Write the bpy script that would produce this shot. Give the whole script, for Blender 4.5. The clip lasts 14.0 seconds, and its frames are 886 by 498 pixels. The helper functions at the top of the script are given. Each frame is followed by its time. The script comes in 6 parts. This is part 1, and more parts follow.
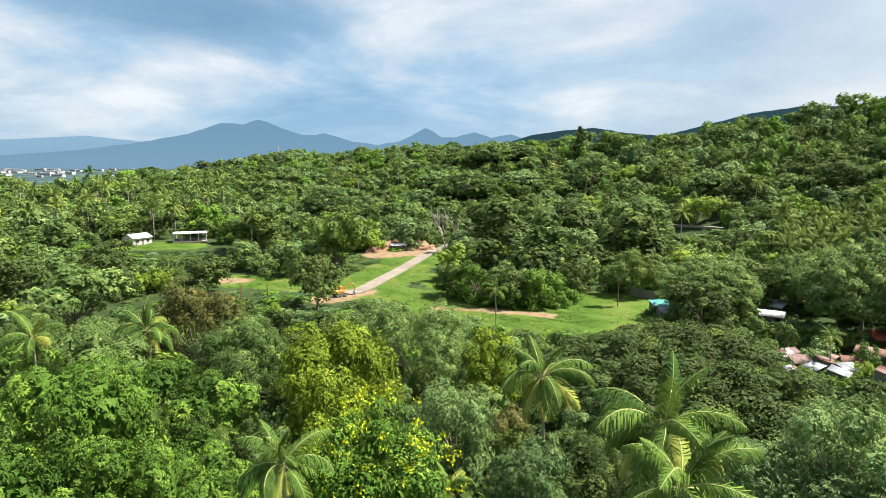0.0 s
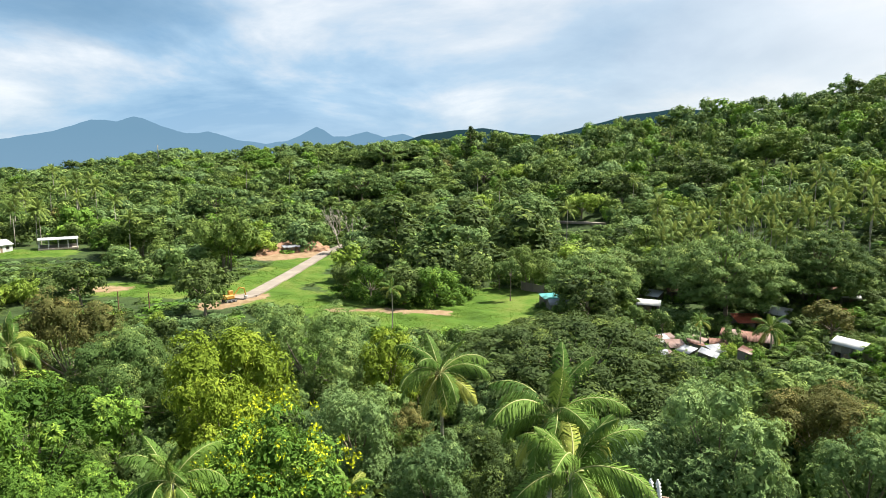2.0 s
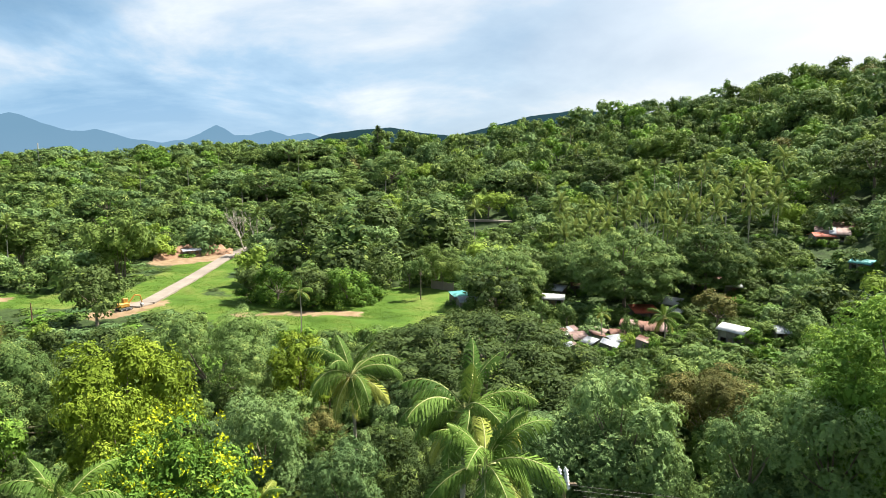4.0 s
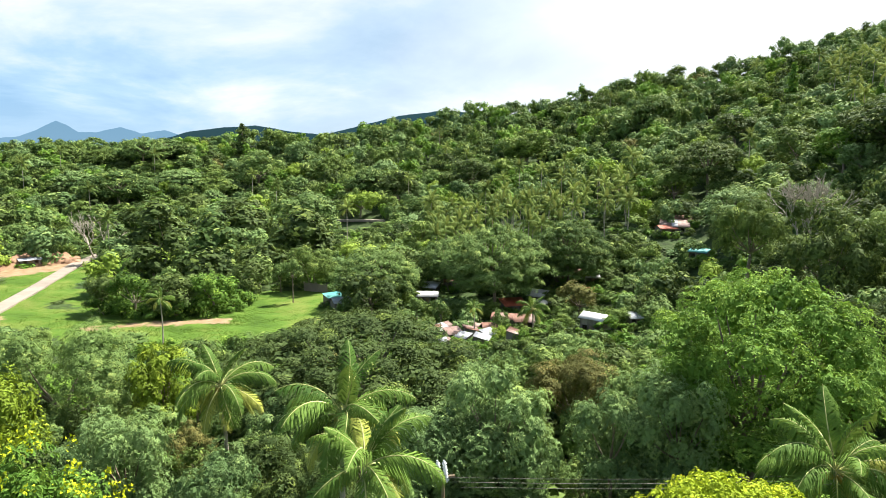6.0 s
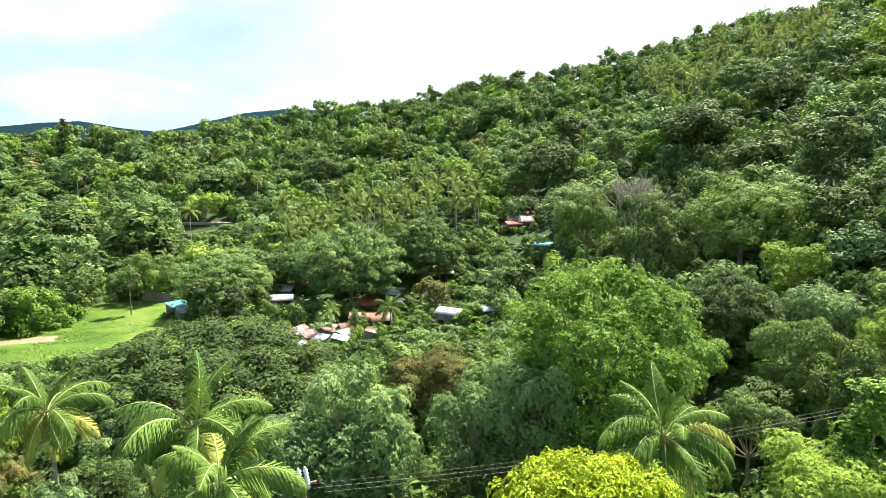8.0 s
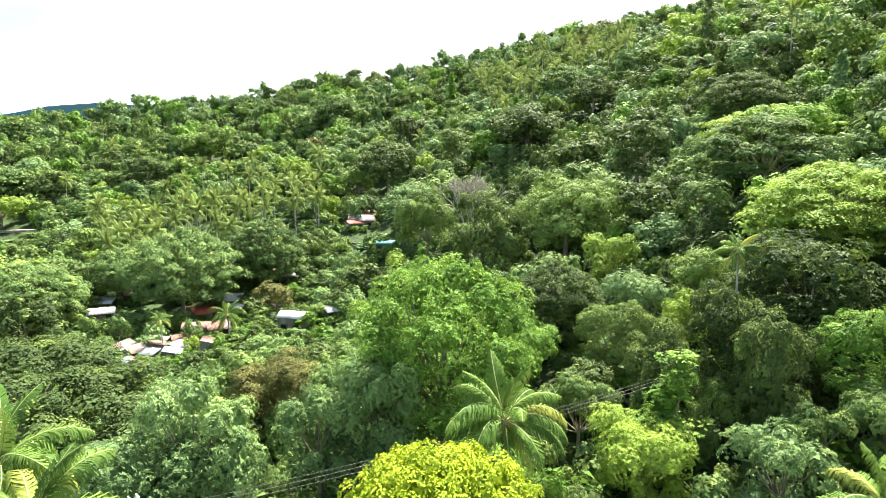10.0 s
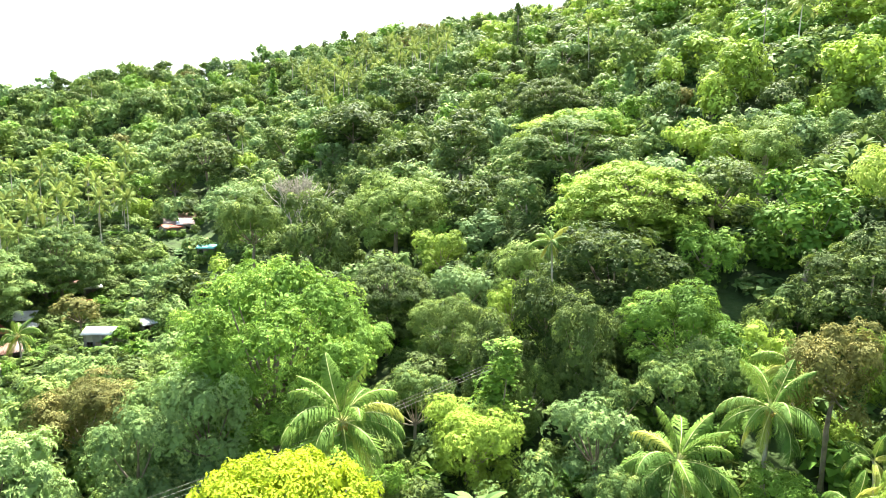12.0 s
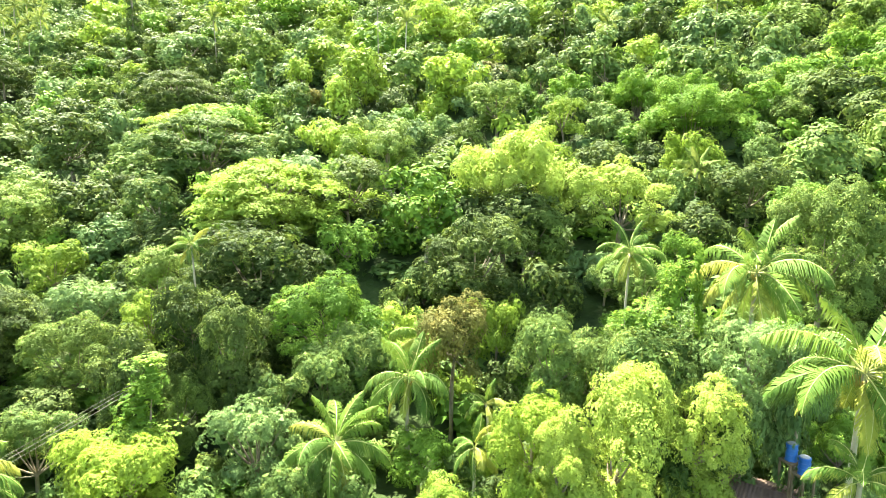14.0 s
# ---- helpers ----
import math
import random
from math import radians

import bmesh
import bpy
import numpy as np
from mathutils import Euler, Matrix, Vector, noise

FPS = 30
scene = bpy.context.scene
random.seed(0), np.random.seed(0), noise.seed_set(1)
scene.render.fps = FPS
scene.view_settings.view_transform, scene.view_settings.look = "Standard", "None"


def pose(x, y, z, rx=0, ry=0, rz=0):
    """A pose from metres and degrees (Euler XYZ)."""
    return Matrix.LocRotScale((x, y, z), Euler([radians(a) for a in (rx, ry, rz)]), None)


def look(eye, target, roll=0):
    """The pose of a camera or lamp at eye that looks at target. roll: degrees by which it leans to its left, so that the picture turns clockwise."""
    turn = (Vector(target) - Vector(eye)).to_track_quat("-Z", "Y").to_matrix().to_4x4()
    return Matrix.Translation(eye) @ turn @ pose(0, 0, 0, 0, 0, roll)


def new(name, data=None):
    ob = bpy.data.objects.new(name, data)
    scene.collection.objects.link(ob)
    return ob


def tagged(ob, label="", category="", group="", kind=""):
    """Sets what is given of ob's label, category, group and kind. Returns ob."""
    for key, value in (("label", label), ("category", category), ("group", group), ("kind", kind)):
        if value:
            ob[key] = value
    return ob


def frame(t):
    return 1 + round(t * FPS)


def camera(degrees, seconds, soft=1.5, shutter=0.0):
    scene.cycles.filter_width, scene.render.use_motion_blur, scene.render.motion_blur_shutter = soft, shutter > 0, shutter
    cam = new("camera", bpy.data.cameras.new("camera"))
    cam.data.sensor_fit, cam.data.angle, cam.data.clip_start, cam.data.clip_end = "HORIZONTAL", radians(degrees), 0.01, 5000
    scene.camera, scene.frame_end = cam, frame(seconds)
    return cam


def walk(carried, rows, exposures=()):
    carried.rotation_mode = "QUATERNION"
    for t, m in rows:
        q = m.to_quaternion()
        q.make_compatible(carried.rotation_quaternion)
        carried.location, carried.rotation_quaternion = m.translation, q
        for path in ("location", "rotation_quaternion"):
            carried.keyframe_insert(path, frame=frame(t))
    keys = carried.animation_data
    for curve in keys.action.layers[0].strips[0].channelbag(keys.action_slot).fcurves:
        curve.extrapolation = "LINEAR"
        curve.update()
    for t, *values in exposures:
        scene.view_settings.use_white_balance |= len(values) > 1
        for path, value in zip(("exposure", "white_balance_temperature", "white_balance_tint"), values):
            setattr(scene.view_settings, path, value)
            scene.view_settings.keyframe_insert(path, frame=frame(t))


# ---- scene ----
# the camera hovers in one place and turns to its right
EYE, PITCH, LEAN = 40.0, -8.2, 0.33
TURNS = [
    (0.0, 0.0), (0.5, 1.37), (1.0, 4.05), (1.5, 6.89), (2.0, 9.66), (2.2, 10.72), (4.3, 19.6), (4.5, 20.82), (5.0, 23.79),
    (5.5, 26.73), (6.0, 29.65), (6.5, 32.65), (7.0, 35.94), (7.5, 39.56), (7.7, 40.95), (9.8, 55.63), (10.0, 57.42),
    (10.5, 61.97), (11.0, 65.77), (11.5, 69.13), (12.0, 72.94), (12.5, 80.52), (13.0, 89.69), (13.5, 98.28), (14.0, 104.91),
]
cam = camera(70.5, 14.0, soft=0.8)
walk(cam, [(t, pose(0, 0, EYE, 90 + PITCH, 0, -turn) @ pose(0, 0, 0, 0, 0, LEAN)) for t, turn in TURNS],
     exposures=[(0.0, 1.43, 6450, 10), (2.2, 1.49, 6450, 10), (6.5, 1.81, 6400, 10), (10.0, 2.53, 6350, 9), (12.0, 3.02, 6550, 7), (14.0, 3.40, 7150, 0)])

# ---- the lie of the land: ground height under the eye by bearing (degrees from +y to the right) and distance ----
FAR = np.array([0, 35, 60, 100, 150, 200, 260, 330, 380, 430, 520, 700, 1100.0])
BEARING = np.array([-60, -35, -25, -15, 0, 16, 28, 38.0])
LOW_SIDE = np.array([
    [-27, -28, -31, -35, -36, -36, -34, -31, -28, -25, -38, -62, -70],
    [-27, -28, -31, -35, -36, -36, -34, -30, -27, -22, -36, -62, -70],
    [-27, -28, -31, -35, -36, -36, -33, -29, -24, -17, -32, -60, -70],
    [-27, -28, -31, -35, -36, -36, -34, -26, -14, -4, -22, -55, -70],
    [-27, -28, -31, -35, -36, -36, -35, -25, -11, 3, -11, -50, -70],
    [-26, -27, -31, -35, -36, -36, -34, -23, -8, 8, -2, -40, -70]])
BEARING_HILL = np.array([28, 38, 50, 60, 70, 80, 95.0])
HILL_SIDE = np.array([
    [-26, -28, -32, -36, -37, -35, -30, -14, 2, 18, 12, -30, -70],
    [-26, -28, -33, -36, -37, -32, -23, -7, 10, 28, 24, -10, -60],
    [-26, -28, -32, -35, -34, -22, -10, 10, 28, 44, 41, 20, -40],
    [-25, -28, -30, -27, -20, -8, 8, 28, 46, 61, 59, 40, -20],
    [-25, -28, -28, -20, -7, 8, 27, 46, 63, 77, 80, 60, 0],
    [-24, -27, -24, -13, 4, 22, 43, 64, 75, 83, 88, 70, 10],
    [-24, -27, -21, -5, 18, 40, 60, 78, 86, 91, 94, 80, 20]])
AROUND = np.concatenate([[-110], BEARING[:6], BEARING_HILL, [140, 190, 250]])
HEIGHTS = np.concatenate([LOW_SIDE[:1], LOW_SIDE, HILL_SIDE, HILL_SIDE[6:], HILL_SIDE[3:4], LOW_SIDE[:1]])


def smooth_wave(x, y, size, shift):
    return np.sin(x / size + shift) * np.cos(y / size * 1.13 - shift * 1.7) + 0.5 * np.sin((x + y) / size * 1.9 + shift * 2.3)


def ground(x, y):
    """Height of the ground at x, y (numbers or arrays)."""
    x, y = np.asarray(x, float), np.asarray(y, float)
    r, a = np.hypot(x, y), (np.degrees(np.arctan2(x, y)) + 110) % 360 - 110
    i = np.clip(np.searchsorted(AROUND, a) - 1, 0, len(AROUND) - 2)
    k = np.clip((a - AROUND[i]) / (AROUND[i + 1] - AROUND[i]), 0, 1)
    k = k * k * (3 - 2 * k)
    j = np.clip(np.searchsorted(FAR, r) - 1, 0, len(FAR) - 2)
    m = np.clip((r - FAR[j]) / (FAR[j + 1] - FAR[j]), 0, 1)
    low = HEIGHTS[i, j] * (1 - m) + HEIGHTS[i, j + 1] * m
    high = HEIGHTS[i + 1, j] * (1 - m) + HEIGHTS[i + 1, j + 1] * m
    rough = np.clip((r - 230) / 150, 0, 1) * np.clip((1100 - r) / 300, 0, 1)
    return 40.0 + low * (1 - k) + high * k + rough * 1.6 * smooth_wave(x, y, 31, 0.7)


def at_bearing(a, r):
    return r * math.sin(radians(a)), r * math.cos(radians(a))

# ---- sky and sun ----
SUN_BEARING, SUN_HEIGHT = 80.0, 56.0


def sky_world():
    world = bpy.data.worlds.new("sky")
    scene.world = world
    world.use_nodes = True
    nodes, links = world.node_tree.nodes, world.node_tree.links
    nodes.clear()

    def node(kind, **values):
        n = nodes.new(kind)
        for key, value in values.items():
            if key == "op":
                n.operation = value
            else:
                n.inputs[int(key[1:])].default_value = value
        return n

    def calc(op, a, b=None, c=None):
        n = nodes.new("ShaderNodeMath")
        n.operation = op
        for i, v in enumerate((a, b, c)):
            if v is None:
                continue
            if isinstance(v, (int, float)):
                n.inputs[i].default_value = v
            else:
                links.new(v, n.inputs[i])
        return n.outputs[0]

    def ramp(value, *stops):
        n = nodes.new("ShaderNodeValToRGB")
        while len(n.color_ramp.elements) < len(stops):
            n.color_ramp.elements.new(0.5)
        for e, (p, c) in zip(n.color_ramp.elements, stops):
            e.position, e.color = p, (*c, 1)
        links.new(value, n.inputs[0])
        return n.outputs[0]

    def mix(f, a, b):
        n = nodes.new("ShaderNodeMix")
        n.data_type = "RGBA"
        for i, v in ((0, f), (6, a), (7, b)):
            if isinstance(v, (int, float)):
                n.inputs[i].default_value = v
            elif isinstance(v, tuple):
                n.inputs[i].default_value = (*v, 1)
            else:
                links.new(v, n.inputs[i])
        return n.outputs[2]

    coords = nodes.new("ShaderNodeTexCoord").outputs["Generated"]
    split = nodes.new("ShaderNodeSeparateXYZ")
    links.new(coords, split.inputs[0])
    x, y, z = split.outputs
    lift = calc("ADD", calc("MAXIMUM", z, 0.0), 0.24)
    flat = nodes.new("ShaderNodeCombineXYZ")
    links.new(calc("DIVIDE", x, lift), flat.inputs[0])
    links.new(calc("DIVIDE", y, lift), flat.inputs[1])

    def clouds(scale, detail, rough, shift):
        move = nodes.new("ShaderNodeMapping")
        move.inputs["Location"].default_value = shift
        links.new(flat.outputs[0], move.inputs[0])
        n = nodes.new("ShaderNodeTexNoise")
        n.inputs["Scale"].default_value, n.inputs["Detail"].default_value, n.inputs["Roughness"].default_value = scale, detail, rough
        n.inputs["Distortion"].default_value = 0.3
        links.new(move.outputs[0], n.inputs["Vector"])
        return n.outputs["Fac"]

    sky = nodes.new("ShaderNodeTexSky")
    sky.sky_type, sky.sun_disc = "NISHITA", False
    sky.sun_elevation, sky.sun_rotation = radians(SUN_HEIGHT), radians(SUN_BEARING)
    dimmed = nodes.new("ShaderNodeVectorMath")
    dimmed.operation = "SCALE"
    dimmed.inputs["Scale"].default_value = 0.10
    links.new(sky.outputs[0], dimmed.inputs[0])
    # the veil of cloud is thick and white over the hill, blue over the plain
    towards = calc("ADD", calc("MULTIPLY", x, math.sin(radians(78))), calc("MULTIPLY", y, math.cos(radians(78))))
    side = ramp(towards, (0.0, (0, 0, 0)), (0.3, (0.08,) * 3), (0.62, (0.42,) * 3), (0.92, (1,) * 3))
    blue = ramp(clouds(0.95, 7, 0.58, (3.1, 0.4, 0)), (0.34, (0.28, 0.51, 0.77)), (0.46, (0.46, 0.69, 0.92)), (0.55, (0.75, 0.87, 0.99)), (0.66, (1.15, 1.17, 1.18)))
    white = ramp(clouds(0.9, 5, 0.5, (7.7, 2.2, 0)), (0.3, (0.66, 0.82, 0.94)), (0.5, (0.95, 0.98, 1.0)), (0.7, (1.15, 1.15, 1.15)))
    cover = mix(side, blue, white)
    # one heavy grey-blue cloud stands over the volcano
    heavy = Vector((math.sin(radians(-21)) * math.cos(radians(14)), math.cos(radians(-21)) * math.cos(radians(14)), math.sin(radians(14))))
    off = calc("ADD", calc("ADD", calc("POWER", calc("MULTIPLY", calc("SUBTRACT", x, heavy.x), 3.9), 2.0), calc("POWER", calc("MULTIPLY", calc("SUBTRACT", z, heavy.z), 9.5), 2.0)),
               calc("LESS_THAN", y, 0.0))
    ragged = calc("ADD", calc("SUBTRACT", 1.0, off), calc("MULTIPLY", calc("SUBTRACT", clouds(1.6, 6, 0.6, (0.3, 1.7, 0)), 0.5), 1.6))
    cover = mix(ramp(ragged, (0.1, (0, 0, 0)), (0.9, (0.8,) * 3)), cover, (0.20, 0.385, 0.59))
    low = ramp(calc("MULTIPLY", calc("MAXIMUM", z, 0.0), 5.0), (0.0, (1, 1, 1)), (0.55, (0, 0, 0)))
    horizon = mix(side, (0.44, 0.68, 0.91), (0.95, 0.98, 1.0))
    lowered = calc("MULTIPLY", low, 0.7)
    cover = mix(lowered, cover, horizon)
    thin = ramp(clouds(0.35, 3, 0.5, (1.0, 5.0, 0)), (0.3, (0.75,) * 3), (0.7, (1, 1, 1)))
    # broken cloud: seen edge-on towards the horizon, with blue between overhead
    overhead = ramp(z, (0.36, (1, 1, 1)), (0.85, (0.35,) * 3))
    out = mix(calc("MULTIPLY", thin, overhead), dimmed.outputs[0], cover)
    back = nodes.new("ShaderNodeBackground")
    back.inputs["Strength"].default_value = 0.35
    links.new(out, back.inputs[0])
    last = nodes.new("ShaderNodeOutputWorld")
    links.new(back.outputs[0], last.inputs[0])


sky_world()
sun = new("sun", bpy.data.lights.new("sun", "SUN"))
sun.data.energy, sun.data.angle, sun.data.color = 4.8, radians(1.5), (1.0, 0.95, 0.86)
sun.matrix_world = look((math.sin(radians(SUN_BEARING)) * math.cos(radians(SUN_HEIGHT)) * 100, math.cos(radians(SUN_BEARING)) * math.cos(radians(SUN_HEIGHT)) * 100,
                         math.sin(radians(SUN_HEIGHT)) * 100), (0, 0, 0))

# ---- materials ----
class Nodes:
    """Short hand for one material's nodes."""

    def __init__(self, name):
        self.mat = bpy.data.materials.new(name)
        self.mat.use_nodes = True
        self.nodes, self.links = self.mat.node_tree.nodes, self.mat.node_tree.links
        self.nodes.clear()
        self.out = self.nodes.new("ShaderNodeOutputMaterial")
        self.place = self.nodes.new("ShaderNodeNewGeometry").outputs["Position"]

    def put(self, value, socket):
        if isinstance(value, tuple):
            socket.default_value = (*value, 1) if len(value) == 3 and len(socket.default_value) == 4 else value
        elif isinstance(value, (int, float)):
            socket.default_value = value
        else:
            self.links.new(value, socket)

    def calc(self, op, a, b=0.0):
        n = self.nodes.new("ShaderNodeMath")
        n.operation = op
        self.put(a, n.inputs[0])
        self.put(b, n.inputs[1])
        return n.outputs[0]

    def noise(self, scale, detail=3.0, rough=0.55, vector=None):
        n = self.nodes.new("ShaderNodeTexNoise")
        n.inputs["Scale"].default_value, n.inputs["Detail"].default_value, n.inputs["Roughness"].default_value = scale, detail, rough
        self.links.new(vector or self.place, n.inputs["Vector"])
        return n.outputs["Fac"]

    def cells(self, scale):
        n = self.nodes.new("ShaderNodeTexVoronoi")
        n.inputs["Scale"].default_value = scale
        self.links.new(self.place, n.inputs["Vector"])
        split = self.nodes.new("ShaderNodeSeparateColor")
        self.links.new(n.outputs["Color"], split.inputs[0])
        return split.outputs[0]

    def ramp(self, value, *stops):
        n = self.nodes.new("ShaderNodeValToRGB")
        while len(n.color_ramp.elements) < len(stops):
            n.color_ramp.elements.new(0.5)
        for e, (p, c) in zip(n.color_ramp.elements, stops):
            e.position, e.color = p, (*c, 1) if isinstance(c, tuple) else (c, c, c, 1)
        self.links.new(value, n.inputs[0])
        return n.outputs[0]

    def mix(self, f, a, b, blend="MIX"):
        n = self.nodes.new("ShaderNodeMix")
        n.data_type, n.blend_type = "RGBA", blend
        for i, v in ((0, f), (6, a), (7, b)):
            self.put(v, n.inputs[i])
        return n.outputs[2]

    def attribute(self, name):
        n = self.nodes.new("ShaderNodeAttribute")
        n.attribute_name = name
        return n.outputs["Fac"]

    def finish(self, colour, rough=0.8, metal=0.0, bump=None, depth=0.02, spec=0.3, through_light=0.0, through_colour=None):
        b = self.nodes.new("ShaderNodeBsdfPrincipled")
        self.put(colour, b.inputs["Base Color"])
        self.put(rough, b.inputs["Roughness"])
        self.put(metal, b.inputs["Metallic"])
        b.inputs["Specular IOR Level"].default_value = spec
        if bump is not None:
            n = self.nodes.new("ShaderNodeBump")
            n.inputs["Distance"].default_value = depth
            self.links.new(bump, n.inputs["Height"])
            self.links.new(n.outputs[0], b.inputs["Normal"])
        shader = b.outputs[0]
        if through_light:
            t = self.nodes.new("ShaderNodeBsdfTranslucent")
            self.put(through_colour if through_colour is not None else colour, t.inputs[0])
            m = self.nodes.new("ShaderNodeMixShader")
            m.inputs[0].default_value = through_light
            self.links.new(shader, m.inputs[1])
            self.links.new(t.outputs[0], m.inputs[2])
            shader = m.outputs[0]
        self.links.new(shader, self.out.inputs[0])
        return self.mat


def leaf_material(name, dark, light, fresh, through_light=0.42):
    """Foliage: each plant, each patch and each leaf takes its own shade between dark and light, some leaves are fresh."""
    m = Nodes(name)
    each = m.nodes.new("ShaderNodeObjectInfo").outputs["Random"]
    island = m.nodes.new("ShaderNodeNewGeometry").outputs["Random Per Island"]
    plant = m.calc("FRACT", m.calc("ADD", each, m.attribute("tint")))
    tone = m.attribute("tone")
    patch = m.calc("ADD", m.calc("MULTIPLY", m.noise(0.45, 2), 0.26), m.calc("ADD", m.calc("MULTIPLY", island, 0.12), m.calc("MULTIPLY", tone, 0.30)))
    spread = m.calc("ADD", m.calc("MULTIPLY", plant, 0.45), patch)
    colour = m.ramp(spread, (0.16, dark), (0.92, light))
    young = m.ramp(m.calc("ADD", m.calc("MULTIPLY", island, 0.18), m.calc("ADD", m.calc("MULTIPLY", tone, 0.54), m.calc("MULTIPLY", m.noise(0.8, 2), 0.4))), (0.72, 0.0), (0.86, 1.0))
    colour = m.mix(young, colour, fresh)
    return m.finish(colour, rough=0.68, bump=m.noise(2.4, 2), depth=0.07, spec=0.10, through_light=through_light * 0.45, through_colour=m.mix(0.45, colour, fresh))


LEAF = {
    "dark": leaf_material("leaf_dark", (0.022, 0.044, 0.012), (0.106, 0.150, 0.040), (0.182, 0.240, 0.050)),
    "mid": leaf_material("leaf_mid", (0.032, 0.070, 0.015), (0.164, 0.250, 0.071), (0.303, 0.380, 0.101)),
    "bright": leaf_material("leaf_bright", (0.046, 0.110, 0.014), (0.180, 0.310, 0.044), (0.265, 0.390, 0.058)),
    "deep": leaf_material("leaf_deep", (0.028, 0.068, 0.010), (0.127, 0.235, 0.032), (0.243, 0.360, 0.048)),
    "golden": leaf_material("leaf_golden", (0.072, 0.112, 0.010), (0.195, 0.275, 0.024), (0.29, 0.36, 0.036)),
    "blue": leaf_material("leaf_bluish", (0.051, 0.100, 0.035), (0.211, 0.315, 0.106), (0.272, 0.360, 0.118)),
    "olive": leaf_material("leaf_olive", (0.052, 0.088, 0.020), (0.172, 0.250, 0.055), (0.280, 0.360, 0.085)),
    "lime": leaf_material("leaf_lime", (0.101, 0.165, 0.021), (0.295, 0.400, 0.063), (0.350, 0.470, 0.071), 0.5),
    "pale": leaf_material("leaf_pale", (0.170, 0.250, 0.040), (0.340, 0.430, 0.085), (0.440, 0.520, 0.120), 0.5),
    "gold": leaf_material("leaf_gold", (0.110, 0.175, 0.012), (0.310, 0.390, 0.024), (0.44, 0.50, 0.03), 0.45),
    "russet": leaf_material("leaf_russet", (0.075, 0.082, 0.022), (0.185, 0.180, 0.052), (0.27, 0.24, 0.075)),
    "palm": leaf_material("leaf_palm", (0.042, 0.095, 0.016), (0.170, 0.270, 0.045), (0.33, 0.42, 0.075), 0.35),
    "palm_old": leaf_material("leaf_palm_old", (0.210, 0.250, 0.045), (0.370, 0.370, 0.075), (0.45, 0.42, 0.09), 0.35),
    "palm_grove": leaf_material("leaf_palm_grove", (0.050, 0.095, 0.018), (0.300, 0.380, 0.085), (0.52, 0.54, 0.15), 0.35),
    "grass": leaf_material("grass_blades", (0.045, 0.098, 0.010), (0.105, 0.165, 0.020), (0.17, 0.19, 0.040), 0.3),
}


def speckled(name, a, b, scale=3.0, fine=30.0, rough=0.85, metal=0.0, depth=0.02, spec=0.3):
    """A plain surface with stains and grain."""
    m = Nodes(name)
    each = m.nodes.new("ShaderNodeObjectInfo").outputs["Random"]
    stain = m.calc("ADD", m.calc("MULTIPLY", m.noise(scale, 4), 0.7), m.calc("MULTIPLY", each, 0.3))
    grain = m.noise(fine, 3)
    colour = m.ramp(m.calc("ADD", m.calc("MULTIPLY", stain, 0.75), m.calc("MULTIPLY", grain, 0.25)), (0.3, a), (0.7, b))
    return m.finish(colour, rough, metal, grain, depth, spec)


BARK = speckled("bark", (0.10, 0.075, 0.05), (0.30, 0.25, 0.19), 1.5, 14)
BARK_PALE = speckled("bark_pale", (0.24, 0.21, 0.17), (0.48, 0.43, 0.36), 1.2, 12)
EARTH = speckled("bare_earth", (0.20, 0.105, 0.058), (0.33, 0.20, 0.12), 0.35, 4)
CONCRETE = speckled("concrete", (0.18, 0.15, 0.12), (0.28, 0.24, 0.195), 0.4, 9)
PLASTER = speckled("plaster", (0.09, 0.08, 0.07), (0.24, 0.22, 0.19), 0.6, 8)
WHITE = speckled("white_paint", (0.34, 0.34, 0.33), (0.50, 0.50, 0.49), 0.6, 8, 0.6)
RUST = speckled("rusty_sheet", (0.10, 0.045, 0.03), (0.22, 0.115, 0.08), 0.9, 12, 0.75)
PINKISH = speckled("weathered_sheet", (0.15, 0.088, 0.07), (0.29, 0.20, 0.17), 0.8, 12, 0.65)
RED = speckled("red_sheet", (0.26, 0.055, 0.03), (0.40, 0.11, 0.06), 0.8, 12, 0.6)
ZINC = speckled("zinc_sheet", (0.20, 0.21, 0.23), (0.42, 0.43, 0.44), 0.7, 12, 0.45)
TEAL = speckled("teal_sheet", (0.06, 0.26, 0.24), (0.13, 0.38, 0.34), 0.7, 12, 0.6)
BLUE = speckled("blue_plastic", (0.015, 0.09, 0.36), (0.03, 0.15, 0.50), 1.5, 12, 0.4, spec=0.5)
WOOD = speckled("old_wood", (0.12, 0.08, 0.05), (0.28, 0.21, 0.14), 1.5, 14)
RIB = speckled("palm_rib", (0.30, 0.32, 0.10), (0.48, 0.46, 0.20), 2, 12, 0.6)
YELLOW = speckled("yellow_paint", (0.34, 0.17, 0.03), (0.48, 0.27, 0.05), 1.5, 12, 0.5)
DARK = speckled("dark_rubber", (0.02, 0.02, 0.02), (0.06, 0.06, 0.06), 1.5, 12, 0.7)
STEEL = speckled("grey_steel", (0.30, 0.31, 0.32), (0.45, 0.46, 0.47), 1.5, 12, 0.5, 0.6)
PORCELAIN = speckled("porcelain", (0.60, 0.61, 0.62), (0.78, 0.79, 0.80), 3, 20, 0.3, spec=0.5)


